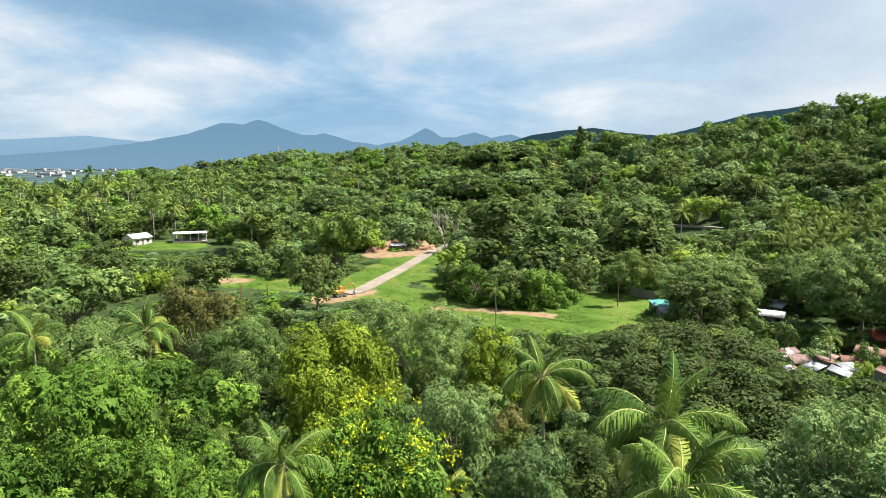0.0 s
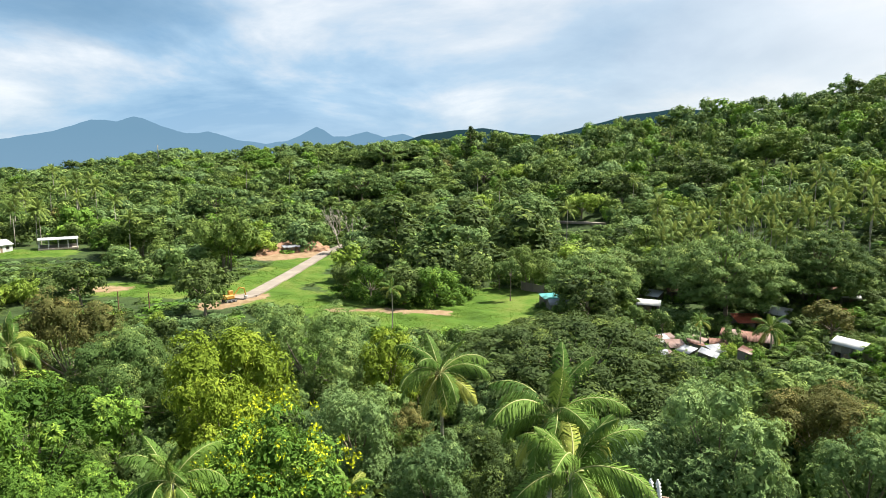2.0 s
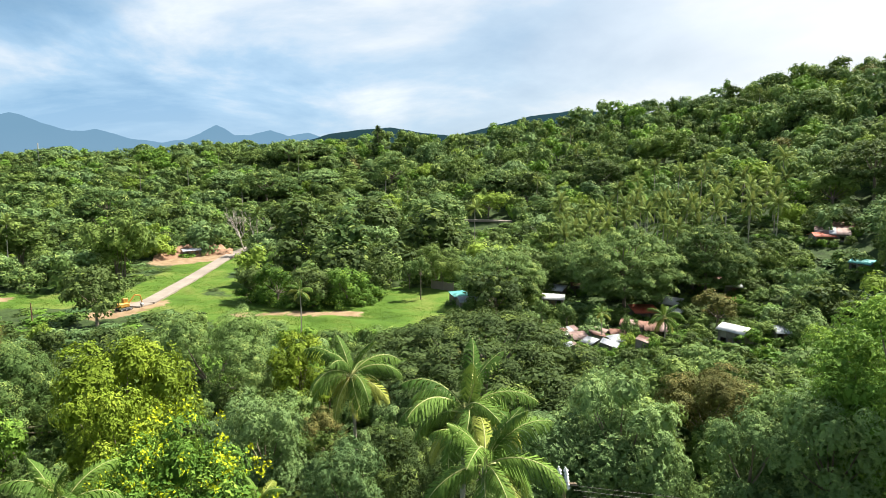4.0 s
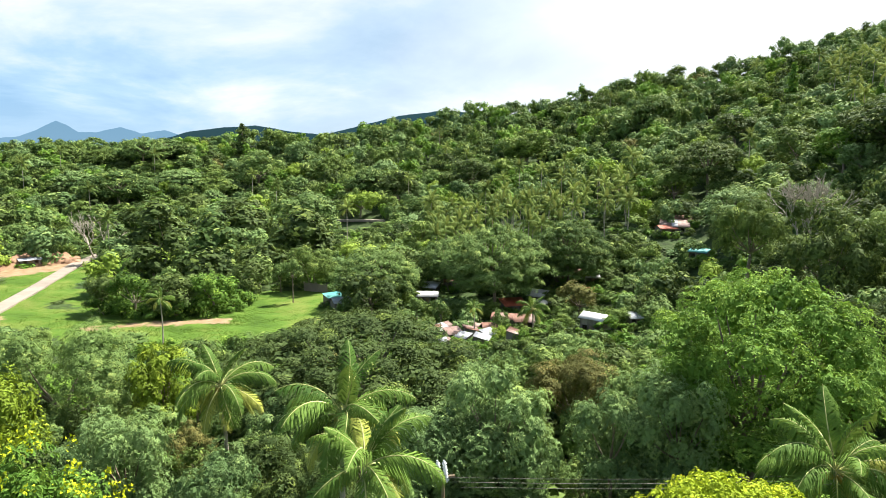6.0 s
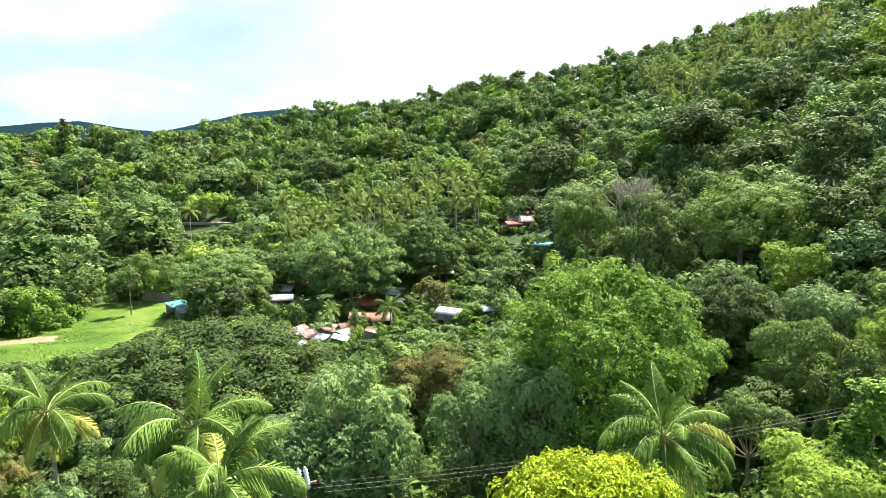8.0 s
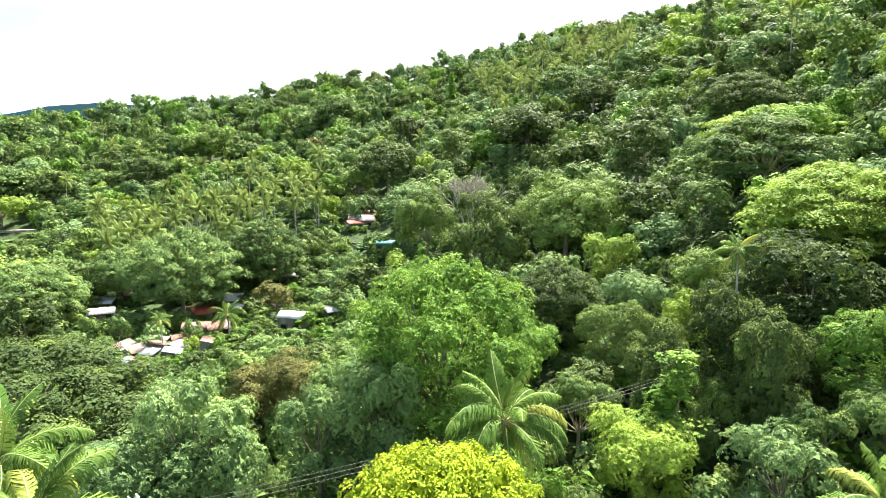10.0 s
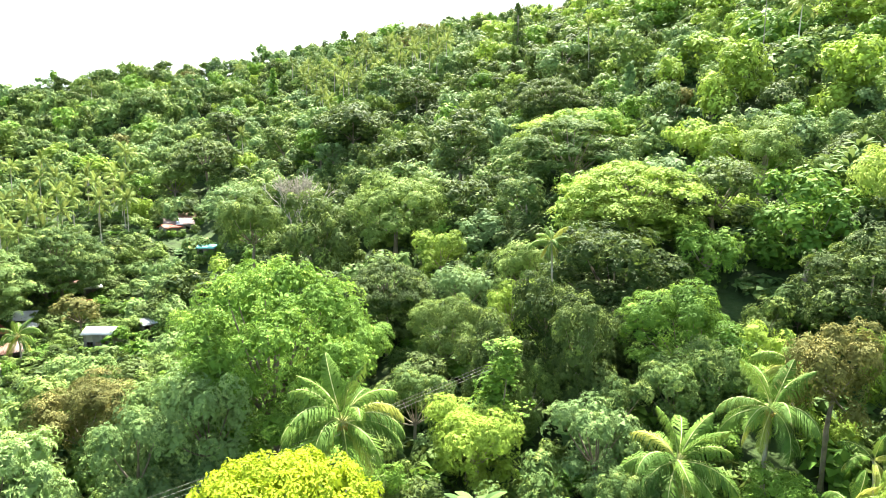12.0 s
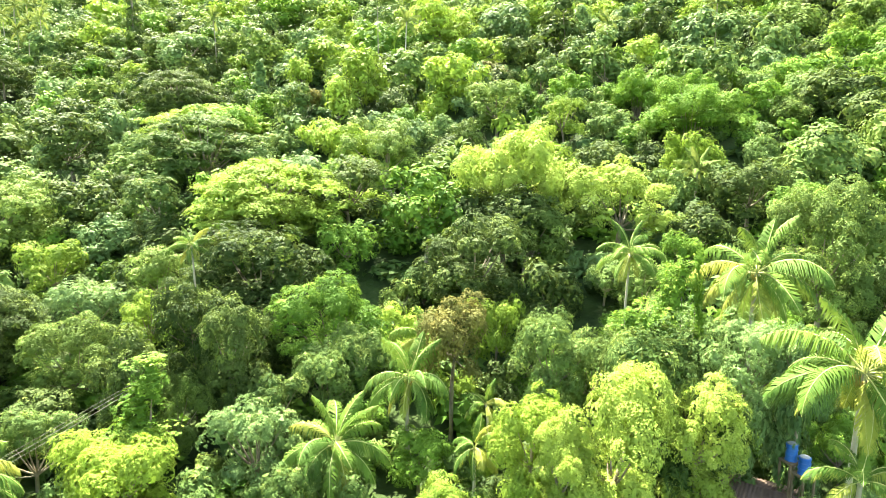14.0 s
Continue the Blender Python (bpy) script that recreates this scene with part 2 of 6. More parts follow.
def ground_material():
    m = Nodes("ground_cover")
    under = m.ramp(m.noise(0.25, 5), (0.35, (0.022, 0.036, 0.011)), (0.55, (0.04, 0.065, 0.018)), (0.75, (0.06, 0.07, 0.025)))
    sward = m.ramp(m.noise(0.12, 6, 0.6), (0.3, (0.042, 0.086, 0.010)), (0.47, (0.070, 0.130, 0.015)), (0.6, (0.11, 0.150, 0.026)), (0.74, (0.17, 0.165, 0.055)))
    soil = m.ramp(m.noise(0.4, 5), (0.3, (0.17, 0.11, 0.055)), (0.7, (0.29, 0.21, 0.13)))
    # far plain: distance haze is mixed into its blue-grey tones
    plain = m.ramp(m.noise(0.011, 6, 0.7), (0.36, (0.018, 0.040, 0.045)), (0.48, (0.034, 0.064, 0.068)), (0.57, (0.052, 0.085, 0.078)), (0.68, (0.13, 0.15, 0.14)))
    ragged = m.calc("MULTIPLY", m.calc("SUBTRACT", m.noise(0.5, 5), 0.5), 0.9)

    def edge(name):
        return m.ramp(m.calc("ADD", m.attribute(name), ragged), (0.42, 0.0), (0.58, 1.0))
    colour = m.mix(edge("sward"), under, sward)
    colour = m.mix(edge("soil"), colour, soil)
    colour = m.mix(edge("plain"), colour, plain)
    return m.finish(colour, 0.95, bump=m.noise(1.2, 5), depth=0.25, spec=0.15)


GROUND = ground_material()

# ---- builders ----
UP = np.array((0, 0, 1.0))


def mesh_from(name, verts, faces, materials=(), slots=None, smooth=False):
    """A mesh from an array of corners and an array, or several, of faces with equal numbers of corners."""
    faces = [np.asarray(f, dtype=np.int32) for f in (faces if isinstance(faces, list) else [faces]) if len(f)]
    me = bpy.data.meshes.new(name)
    verts = np.asarray(verts, dtype=np.float32)
    me.vertices.add(len(verts))
    me.vertices.foreach_set("co", verts.ravel())
    sizes = np.concatenate([np.full(len(f), f.shape[1], dtype=np.int32) for f in faces])
    me.loops.add(int(sizes.sum()))
    me.loops.foreach_set("vertex_index", np.concatenate([f.ravel() for f in faces]))
    me.polygons.add(len(sizes))
    me.polygons.foreach_set("loop_start", np.concatenate([[0], np.cumsum(sizes)[:-1]]).astype(np.int32))
    if slots is not None:
        me.polygons.foreach_set("material_index", np.asarray(slots, dtype=np.int32))
    if smooth:
        me.polygons.foreach_set("use_smooth", np.ones(len(sizes), dtype=bool))
    me.update(calc_edges=True)
    for m in materials:
        me.materials.append(m)
    return me


def unit(v):
    return v / np.maximum(np.linalg.norm(v, axis=-1, keepdims=True), 1e-9)


def leaves(centre, normal, axis, length, width):
    """Three-cornered leaves: corners and faces."""
    axis = unit(axis - (axis * normal).sum(-1, keepdims=True) * normal)
    side = np.cross(normal, axis)
    length, width = np.broadcast_to(length, len(centre))[:, None], np.broadcast_to(width, len(centre))[:, None]
    v = np.stack([centre - axis * length * 0.4 + side * width * 0.5, centre - axis * length * 0.4 - side * width * 0.5, centre + axis * length * 0.6 - normal * length * 0.18], 1).reshape(-1, 3)
    return v, np.arange(len(v), dtype=np.int32).reshape(-1, 3)


def folded_leaves(centre, normal, axis, length, width):
    """Pointed leaves folded along their midrib, two triangles each: corners and faces."""
    axis = unit(axis - (axis * normal).sum(-1, keepdims=True) * normal)
    side = np.cross(normal, axis)
    length, width = np.broadcast_to(length, len(centre))[:, None], np.broadcast_to(width, len(centre))[:, None]
    wing = side * width * 0.5 + normal * width * 0.16 + axis * length * 0.05
    other = -side * width * 0.5 + normal * width * 0.16 + axis * length * 0.05
    v = np.stack([centre - axis * length * 0.45, centre + wing, centre + axis * length * 0.55 - normal * length * 0.16, centre + other], 1).reshape(-1, 3)
    i = np.arange(0, len(v), 4, dtype=np.int32)
    return v, np.concatenate([np.stack([i, i + 2, i + 1], 1), np.stack([i, i + 3, i + 2], 1)])


ICO = []
for detail in (1, 2, 3):
    b = bmesh.new()
    bmesh.ops.create_icosphere(b, subdivisions=detail, radius=1)
    ICO.append((np.array([v.co[:] for v in b.verts]), np.array([[v.index for v in f.verts] for f in b.faces])))
    b.free()


def lump(rng, centre, radius, detail):
    v, f = ICO[detail]
    return np.asarray(centre) + v * np.asarray(radius) * rng.uniform(0.74, 1.14, (len(v), 1)), f


def joined(pieces):
    """Joins (corners, faces) pieces with equal face sizes."""
    vs, fs, n = [], [], 0
    for v, f in pieces:
        vs.append(v)
        fs.append(f + n)
        n += len(v)
    return np.concatenate(vs), np.concatenate(fs)


def tube(points, radii, sides=6):
    """A tapered tube along points, closed at the tip."""
    points, radii = np.asarray(points, float), np.asarray(radii, float)
    way = unit(np.gradient(points, axis=0))
    ref = np.where(np.abs(way[:, 2:]) > 0.9, np.array([[1.0, 0, 0]]), UP)
    a = unit(np.cross(way, ref))
    c = np.cross(way, a)
    turn = np.arange(sides) * 2 * np.pi / sides
    ring = points[:, None] + radii[:, None, None] * (np.cos(turn)[None, :, None] * a[:, None] + np.sin(turn)[None, :, None] * c[:, None])
    n = len(points)
    i, j = np.meshgrid(np.arange(n - 1), np.arange(sides), indexing="ij")
    k = (j + 1) % sides
    f = np.stack([i * sides + j, i * sides + k, (i + 1) * sides + k, (i + 1) * sides + j], -1).reshape(-1, 4)
    return ring.reshape(-1, 3), f


def lobes_of(kind, rng):
    """The large lobes of a crown, for a plant 1 wide from the stem to its rim and 1 high: centre, radius."""
    def uneven(out, off, low=0.72, high=1.25):
        return [(tuple(np.array(c) + rng.normal(size=3) * (off, off, off * 0.7)), tuple(np.array(r) * rng.uniform(low, high))) for c, r in out]

    if kind == "broad":
        out = [((0, 0, 0.76), (0.5, 0.5, 0.22))]
        for k in range(8):
            a = k * 0.8 + rng.uniform(-0.2, 0.2)
            s = rng.uniform(0.45, 0.68)
            out.append(((s * math.cos(a), s * math.sin(a), rng.uniform(0.46, 0.80)), (0.38, 0.38, 0.18)))
        for k in range(5):
            a = k * 1.26 + rng.uniform(-0.4, 0.4)
            out.append(((0.5 * math.cos(a), 0.5 * math.sin(a), rng.uniform(0.26, 0.42)), (0.38, 0.38, 0.15)))
        out = uneven(out, 0.10, 0.6, 1.3)
    elif kind == "umbrella":
        out = []
        for k in range(34):
            s, a = 0.90 * math.sqrt((k + 0.5) / 34), k * 2.39996
            out.append(((s * math.cos(a), s * math.sin(a), 0.92 - 0.40 * s * s), (0.22, 0.22, 0.06)))
        for k in range(12):
            a = k * 0.524
            out.append(((0.84 * math.cos(a), 0.84 * math.sin(a), 0.50), (0.22, 0.22, 0.07)))
            out.append(((0.64 * math.cos(a + 0.26), 0.64 * math.sin(a + 0.26), 0.42), (0.24, 0.24, 0.07)))
        out = uneven(out, 0.03, 0.8, 1.25)
    elif kind == "layered":
        out = [((0, 0, 0.86), (0.40, 0.40, 0.11))]
        for ring, n, z in ((0.42, 6, 0.80), (0.72, 9, 0.66), (0.66, 9, 0.50), (0.55, 6, 0.36)):
            for k in range(n):
                a = k * 2 * math.pi / n + rng.uniform(-0.3, 0.3)
                q = ring * rng.uniform(0.85, 1.12)
                out.append(((q * math.cos(a), q * math.sin(a), z + rng.uniform(-0.05, 0.06)), (0.29, 0.29, 0.085)))
        out = uneven(out, 0.03)
    elif kind == "soft":
        out = [((0, 0, 0.64), (0.5, 0.5, 0.30))]
        for k in range(9):
            a = k * 0.7 + rng.uniform(-0.3, 0.3)
            s = rng.uniform(0.4, 0.7)
            out.append(((s * math.cos(a), s * math.sin(a), rng.uniform(0.35, 0.8) - 0.1 * s), (0.34, 0.34, 0.2)))
        out = uneven(out, 0.09, 0.6, 1.25)
    elif kind == "bush":
        out = [((0, 0, 0.48), (0.55, 0.55, 0.42))]
        for k in range(8):
            a = k * 0.8 + rng.uniform(-0.3, 0.3)
            s = rng.uniform(0.35, 0.65)
            out.append(((s * math.cos(a), s * math.sin(a), rng.uniform(0.15, 0.72)), (0.4, 0.4, 0.26)))
        out = uneven(out, 0.10, 0.6, 1.2)
    elif kind == "dome":
        out = [((0, 0, 0.42), (0.9, 0.9, 0.48))]
        for k in range(26):
            s, a = 0.86 * math.sqrt((k + 0.5) / 26), k * 2.39996
            out.append(((s * math.cos(a), s * math.sin(a), 0.44 + 0.40 * math.sqrt(max(0, 1 - s * s))), (0.24, 0.24, 0.14)))
    elif kind == "plume":
        out = []
        for k in range(15):
            a, s = k * 2.4, 0.15 + 0.72 * (k / 15) ** 0.6
            out.append(((s * math.cos(a), s * math.sin(a), rng.uniform(0.62, 0.95) - 0.35 * s), (0.26, 0.26, 0.17)))
            out.append(((s * 0.8 * math.cos(a + 1), s * 0.8 * math.sin(a + 1), rng.uniform(0.3, 0.55)), (0.28, 0.28, 0.15)))
    else:  # "tall": a narrow, pointed tree
        out = []
        for k in range(12):
            z = 0.2 + 0.75 * k / 11
            s = 0.45 * (1 - z) + 0.04
            a = k * 2.4
            out.append(((s * math.cos(a), s * math.sin(a), z), (0.62 * (1.12 - z), 0.62 * (1.12 - z), 0.10)))
    return out


def clump_sites(kind, radius, height, seed, clump, fill, calm=1.0):
    """Where the leafy branch ends of a crown sit on its lobes: lobes, and each site's centre, outward direction and radius."""
    rng = np.random.default_rng(seed)
    size = np.array((radius, radius, height))
    lobes = [(np.array(c) * size, np.array(r) * size) for c, r in lobes_of(kind, rng)]
    cc, cd, cr = [], [], []
    for i, (c, r) in enumerate(lobes):
        area = 4 * math.pi * (r[0] * r[1] + 2 * r[0] * r[2]) / 3 * (0.5 if kind in ("umbrella", "layered") else 0.75)
        count = max(4, int(fill * area / (math.pi * clump ** 2)))
        k = np.arange(count)
        up = 1 - (0.95 if kind in ("umbrella", "layered") else 1.5) * (k + 0.5) / count
        turn = k * 2.39996 + rng.uniform(0, 6.3)
        flat = np.sqrt(1 - up ** 2)
        d = unit(np.stack([flat * np.cos(turn), flat * np.sin(turn), up], 1) + rng.normal(size=(count, 3)) * 0.22)
        q = c + d * r * ((0.98 + rng.uniform(-0.28, 0.28, (count, 1)) * calm) if kind not in ("umbrella", "dome") else rng.uniform(0.86, 1.12, (count, 1)))
        keep = np.ones(count, bool)
        for j, (c2, r2) in enumerate(lobes):
            if j != i:
                keep &= (((q - c2) / r2) ** 2).sum(1) > 0.70
        cc.append(q[keep])
        cd.append(d[keep])
        cr.append(clump * rng.uniform(0.55, 1.45, count)[keep])
    return lobes, np.concatenate(cc), np.concatenate(cd), np.concatenate(cr)


def crown(kind, radius, height, seed, clump, per_clump, leaf, fill=1.0, droop=0.25, spray=1, aspect=0.55, hull=1.6, folded=False, calm=1.0):
    """A crown of leafy branch ends, each a shallow cap of leaves that fan outwards, over a deeper shell of larger leaves.
    Gives corners, faces and each corner's tone, which is one for a branch end."""
    lobes, cc, cd, cr = clump_sites(kind, radius, height, seed, clump, fill, calm)
    rng = np.random.default_rng(seed + 70)
    flatness = {"umbrella": 2.0, "layered": 2.0, "soft": 0.55, "plume": 0.2, "tall": 0.3}.get(kind, 0.65)
    cn = unit(cd * (1, 1, 0.8) + UP * flatness * (0.4 + 0.6 * calm) + rng.normal(size=cd.shape) * 0.22 * calm)
    e1 = unit(np.cross(cn, rng.normal(size=cn.shape)))
    e2 = np.cross(cn, e1)
    n = len(cc) * per_clump
    own = np.repeat(np.arange(len(cc)), per_clump)
    rho, turn = np.sqrt(rng.uniform(0.0, 1.15, n)), rng.uniform(0, 2 * math.pi, n)
    out = e1[own] * np.cos(turn)[:, None] + e2[own] * np.sin(turn)[:, None]
    sag = 0.42 + droop
    rise = 0.22 - sag * rho ** 2 + rng.normal(size=n) * 0.11
    p = cc[own] + (out * rho[:, None] + cn[own] * rise[:, None]) * cr[own][:, None]
    nor = unit(cn[own] + out * (0.75 * rho * calm)[:, None] + rng.normal(size=(n, 3)) * 0.36 * calm)
    axis = out + rng.normal(size=(n, 3)) * 0.45 - UP * droop
    k = rng.uniform(0.7, 1.25, n)
    shape = folded_leaves if folded else leaves
    if spray == 1:
        v, f = shape(p, nor, axis, leaf * k, leaf * aspect * k)
    else:
        axis = unit(axis - (axis * nor).sum(-1, keepdims=True) * nor)
        side = np.cross(nor, axis)
        bits = []
        for s in np.linspace(-1, 1, spray):
            ax = axis * (1 - 0.3 * abs(s)) + side * s * 0.9
            bits.append(shape(p + ax * (leaf * k * 0.5)[:, None], unit(nor + rng.normal(size=(n, 3)) * 0.15), ax, leaf * k, leaf * aspect * 0.72 * k))
        v, f = joined(bits)
    tone = np.tile(np.repeat(rng.random(len(cc))[own], len(v) // (n * spray)), spray)
    vs, fs, total = [v], [f], len(v)
    # the deeper shell, in the shade of the outer leaves
    step = hull * leaf
    for i, (c, r) in enumerate(lobes):
        count = max(8, int(4 * math.pi * 0.75 * (r[0] * r[1] + 2 * r[0] * r[2]) / 3 * 0.5 / step ** 2))
        k = np.arange(count)
        up = 1 - 1.5 * (k + 0.5) / count
        turn = k * 2.39996
        flat = np.sqrt(1 - up ** 2)
        d = unit(np.stack([flat * np.cos(turn), flat * np.sin(turn), up], 1) + rng.normal(size=(count, 3)) * 0.15)
        q = c + d * r * rng.uniform(0.40, 0.66, (count, 1))
        keep = np.ones(count, bool)
        for j, (c2, r2) in enumerate(lobes):
            if j != i:
                keep &= (((q - c2) / r2) ** 2).sum(1) > 0.45
        d, q = d[keep], q[keep]
        if len(q):
            big = step * rng.uniform(1.2, 1.7, len(q))
            w, g = leaves(q, unit(unit(d / r) + rng.normal(size=d.shape) * 0.42), rng.normal(size=d.shape), big, big * 0.85)
            vs.append(w)
            fs.append(g + total)
            total += len(w)
    # shell tones stop at 0.6: some of the inner shade is in the colour
    return np.concatenate(vs), [np.concatenate(fs)], np.concatenate([tone, rng.uniform(0, 0.6, total - len(v))]).astype(np.float32)


def stem(kind, radius, height, seed):
    """Trunk and limbs: corners and faces."""
    rng = np.random.default_rng(seed + 500)
    girth = 0.014 * height + 0.014 * radius
    fork = {"broad": 0.32, "umbrella": 0.42, "soft": 0.3, "bush": 0.12, "tall": 0.8}.get(kind, 0.3) * height
    bend = rng.uniform(-0.05, 0.05, 2) * height
    t = np.linspace(0, 1, 6)
    bits = [tube(np.stack([bend[0] * t ** 2, bend[1] * t ** 2, -0.4 + (fork + 0.4) * t], 1), girth * np.array([1.5, 1.1, 1, 0.95, 0.9, 0.85]), 8)]
    if kind != "tall":
        foot = np.array((bend[0], bend[1], fork))
        for c, r in lobes_of(kind, np.random.default_rng(seed))[:10]:
            end = np.array(c) * (radius, radius, height)
            mid = (foot + end) / 2 + np.array((0, 0, -0.05 * height)) + rng.normal(size=3) * 0.05 * radius
            s = np.linspace(0, 1, 5)[:, None]
            curve = foot * (1 - s) ** 2 + 2 * mid * s * (1 - s) + end * s ** 2
            bits.append(tube(curve, girth * np.array([0.55, 0.45, 0.33, 0.2, 0.08]), 5))
    return joined(bits)


def part(name, data, parent, label="", material=None, matrix=None):
    """One mesh object under a thing or under a part. data: a mesh or a bmesh."""
    if isinstance(data, bmesh.types.BMesh):
        me = bpy.data.meshes.new(name)
        data.to_mesh(me)
        data.free()
        data = me
    if material is not None and not data.materials:
        data.materials.append(material)
    ob = new(name, data)
    ob.parent = parent
    if matrix is not None:
        ob.matrix_basis = matrix
    if material is not None and data.materials[0] != material:
        ob.material_slots[0].link, ob.material_slots[0].material = "OBJECT", material
    return tagged(ob, label)


def thing(name, label, category, m=None, group="", kind=""):
    ob = new(name)
    ob.empty_display_size = 0.2
    if m is not None:
        ob.matrix_basis = m
    return tagged(ob, label, category, group, kind)


def add_box(b, size, centre=(0, 0, 0), bevel=0.0, turn=None):
    """A box with worn edges into the bmesh b."""
    made = bmesh.ops.create_cube(b, size=1)["verts"]
    m = Matrix.Translation(centre) @ (turn or Matrix()) @ Matrix.Diagonal((*size, 1))
    bmesh.ops.transform(b, matrix=m, verts=made)
    if bevel:
        bmesh.ops.bevel(b, geom=list({e for v in made for e in v.link_edges}), offset=bevel, segments=1, affect="EDGES")
    return b


def box(size, centre=(0, 0, 0), bevel=0.0, turn=None):
    return add_box(bmesh.new(), size, centre, bevel, turn)


def add_rod(b, p, q, r, sides=8, r2=None):
    p, q = Vector(p), Vector(q)
    made = bmesh.ops.create_cone(b, cap_ends=True, segments=sides, radius1=r, radius2=r if r2 is None else r2, depth=(q - p).length)["verts"]
    bmesh.ops.transform(b, matrix=Matrix.Translation((p + q) / 2) @ (q - p).to_track_quat("Z", "Y").to_matrix().to_4x4(), verts=made)
    return b


def rod(p, q, r, sides=8, r2=None):
    return add_rod(bmesh.new(), p, q, r, sides, r2)

# ---- the ground ----
SWARD = [((8, 150), (41, 152), 17), ((4, 133), (34, 136), 11), ((-24, 168), (-9, 226), 11), ((-62, 182), (-40, 176), 9), ((-119, 230), (-98, 237), 8), ((-4, 190), (4, 168), 6), ((-14, 166), (2, 152), 9)]
SOIL = [((-2, 149), (12, 146), 1.6), ((12, 146), (24, 142), 2.6), ((-94, 178), (-60, 182), 4.0), ((-30, 158), (-23, 167), 5), ((-24, 228), (-8, 236), 6)]
ROAD = [(-25.5, 163.5), (-22.5, 168), (-13.2, 203), (-4, 238), (4, 258), (16, 276)]


def near_segment(x, y, a, b):
    ax, ay, bx, by = *a, *b
    k = np.clip(((x - ax) * (bx - ax) + (y - ay) * (by - ay)) / ((bx - ax) ** 2 + (by - ay) ** 2), 0, 1)
    return np.hypot(x - ax - k * (bx - ax), y - ay - k * (by - ay))


def cover(x, y, places):
    """1 well inside the places, 0 outside, 0.5 on their edge."""
    best = np.zeros_like(np.asarray(x, float))
    for a, b, r in places:
        best = np.maximum(best, np.clip(0.5 + (r - near_segment(x, y, a, b)) / 8, 0, 1))
    return best


def build_ground():
    bearings = np.radians(np.concatenate([np.arange(-45, 150, 0.75), np.arange(150, 315, 5)]))
    rings = np.concatenate([[0.01, 1.5, 3.5], np.arange(6, 130, 4), np.arange(130, 250, 2.5), np.arange(250, 540, 7), np.geomspace(560, 4900, 24)])
    r, a = np.meshgrid(rings, bearings, indexing="ij")
    x, y = r * np.sin(a), r * np.cos(a)
    z = ground(x, y) + 0.12 * smooth_wave(x, y, 2.7, 1.3) * (r < 540)
    n, m = len(rings), len(bearings)
    i, j = np.meshgrid(np.arange(n - 1), np.arange(m), indexing="ij")
    k = (j + 1) % m
    faces = np.stack([i * m + j, (i + 1) * m + j, (i + 1) * m + k, i * m + k], -1).reshape(-1, 4)[:, ::-1]
    me = mesh_from("ground", np.stack([x, y, z], -1).reshape(-1, 3), faces, [GROUND], smooth=True)
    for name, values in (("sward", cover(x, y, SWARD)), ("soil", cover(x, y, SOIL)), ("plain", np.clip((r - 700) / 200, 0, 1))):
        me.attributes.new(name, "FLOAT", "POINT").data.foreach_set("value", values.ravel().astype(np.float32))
    tagged(new("ground", me), "undergrowth, grass clearing and soil of a valley and hillside", "ground", kind="structure")


build_ground()


def build_road():
    """A concrete road in cast slabs with open joints."""
    road = thing("road", "pale concrete road with cast slabs through grass", "road", kind="structure")
    pts = np.array(ROAD, float)
    along = np.concatenate([[0], np.cumsum(np.hypot(*np.diff(pts, axis=0).T))])
    s = np.arange(0, along[-1], 4.5)
    cx, cy = np.interp(s, along, pts[:, 0]), np.interp(s, along, pts[:, 1])
    for k in range(len(s) - 1):
        yaw = math.atan2(cy[k + 1] - cy[k], cx[k + 1] - cx[k])
        mx, my = (cx[k] + cx[k + 1]) / 2, (cy[k] + cy[k + 1]) / 2
        z0, z1 = float(ground(cx[k], cy[k])), float(ground(cx[k + 1], cy[k + 1]))
        b = box((math.hypot(cx[k + 1] - cx[k], cy[k + 1] - cy[k]) - 0.06, 4.2, 0.5), bevel=0.03)
        part("slab", b, road, material=CONCRETE, matrix=pose(mx, my, (z0 + z1) / 2 + 0.12, 0, -math.degrees(math.atan2(z1 - z0, 4.5)), math.degrees(yaw)))


build_road()


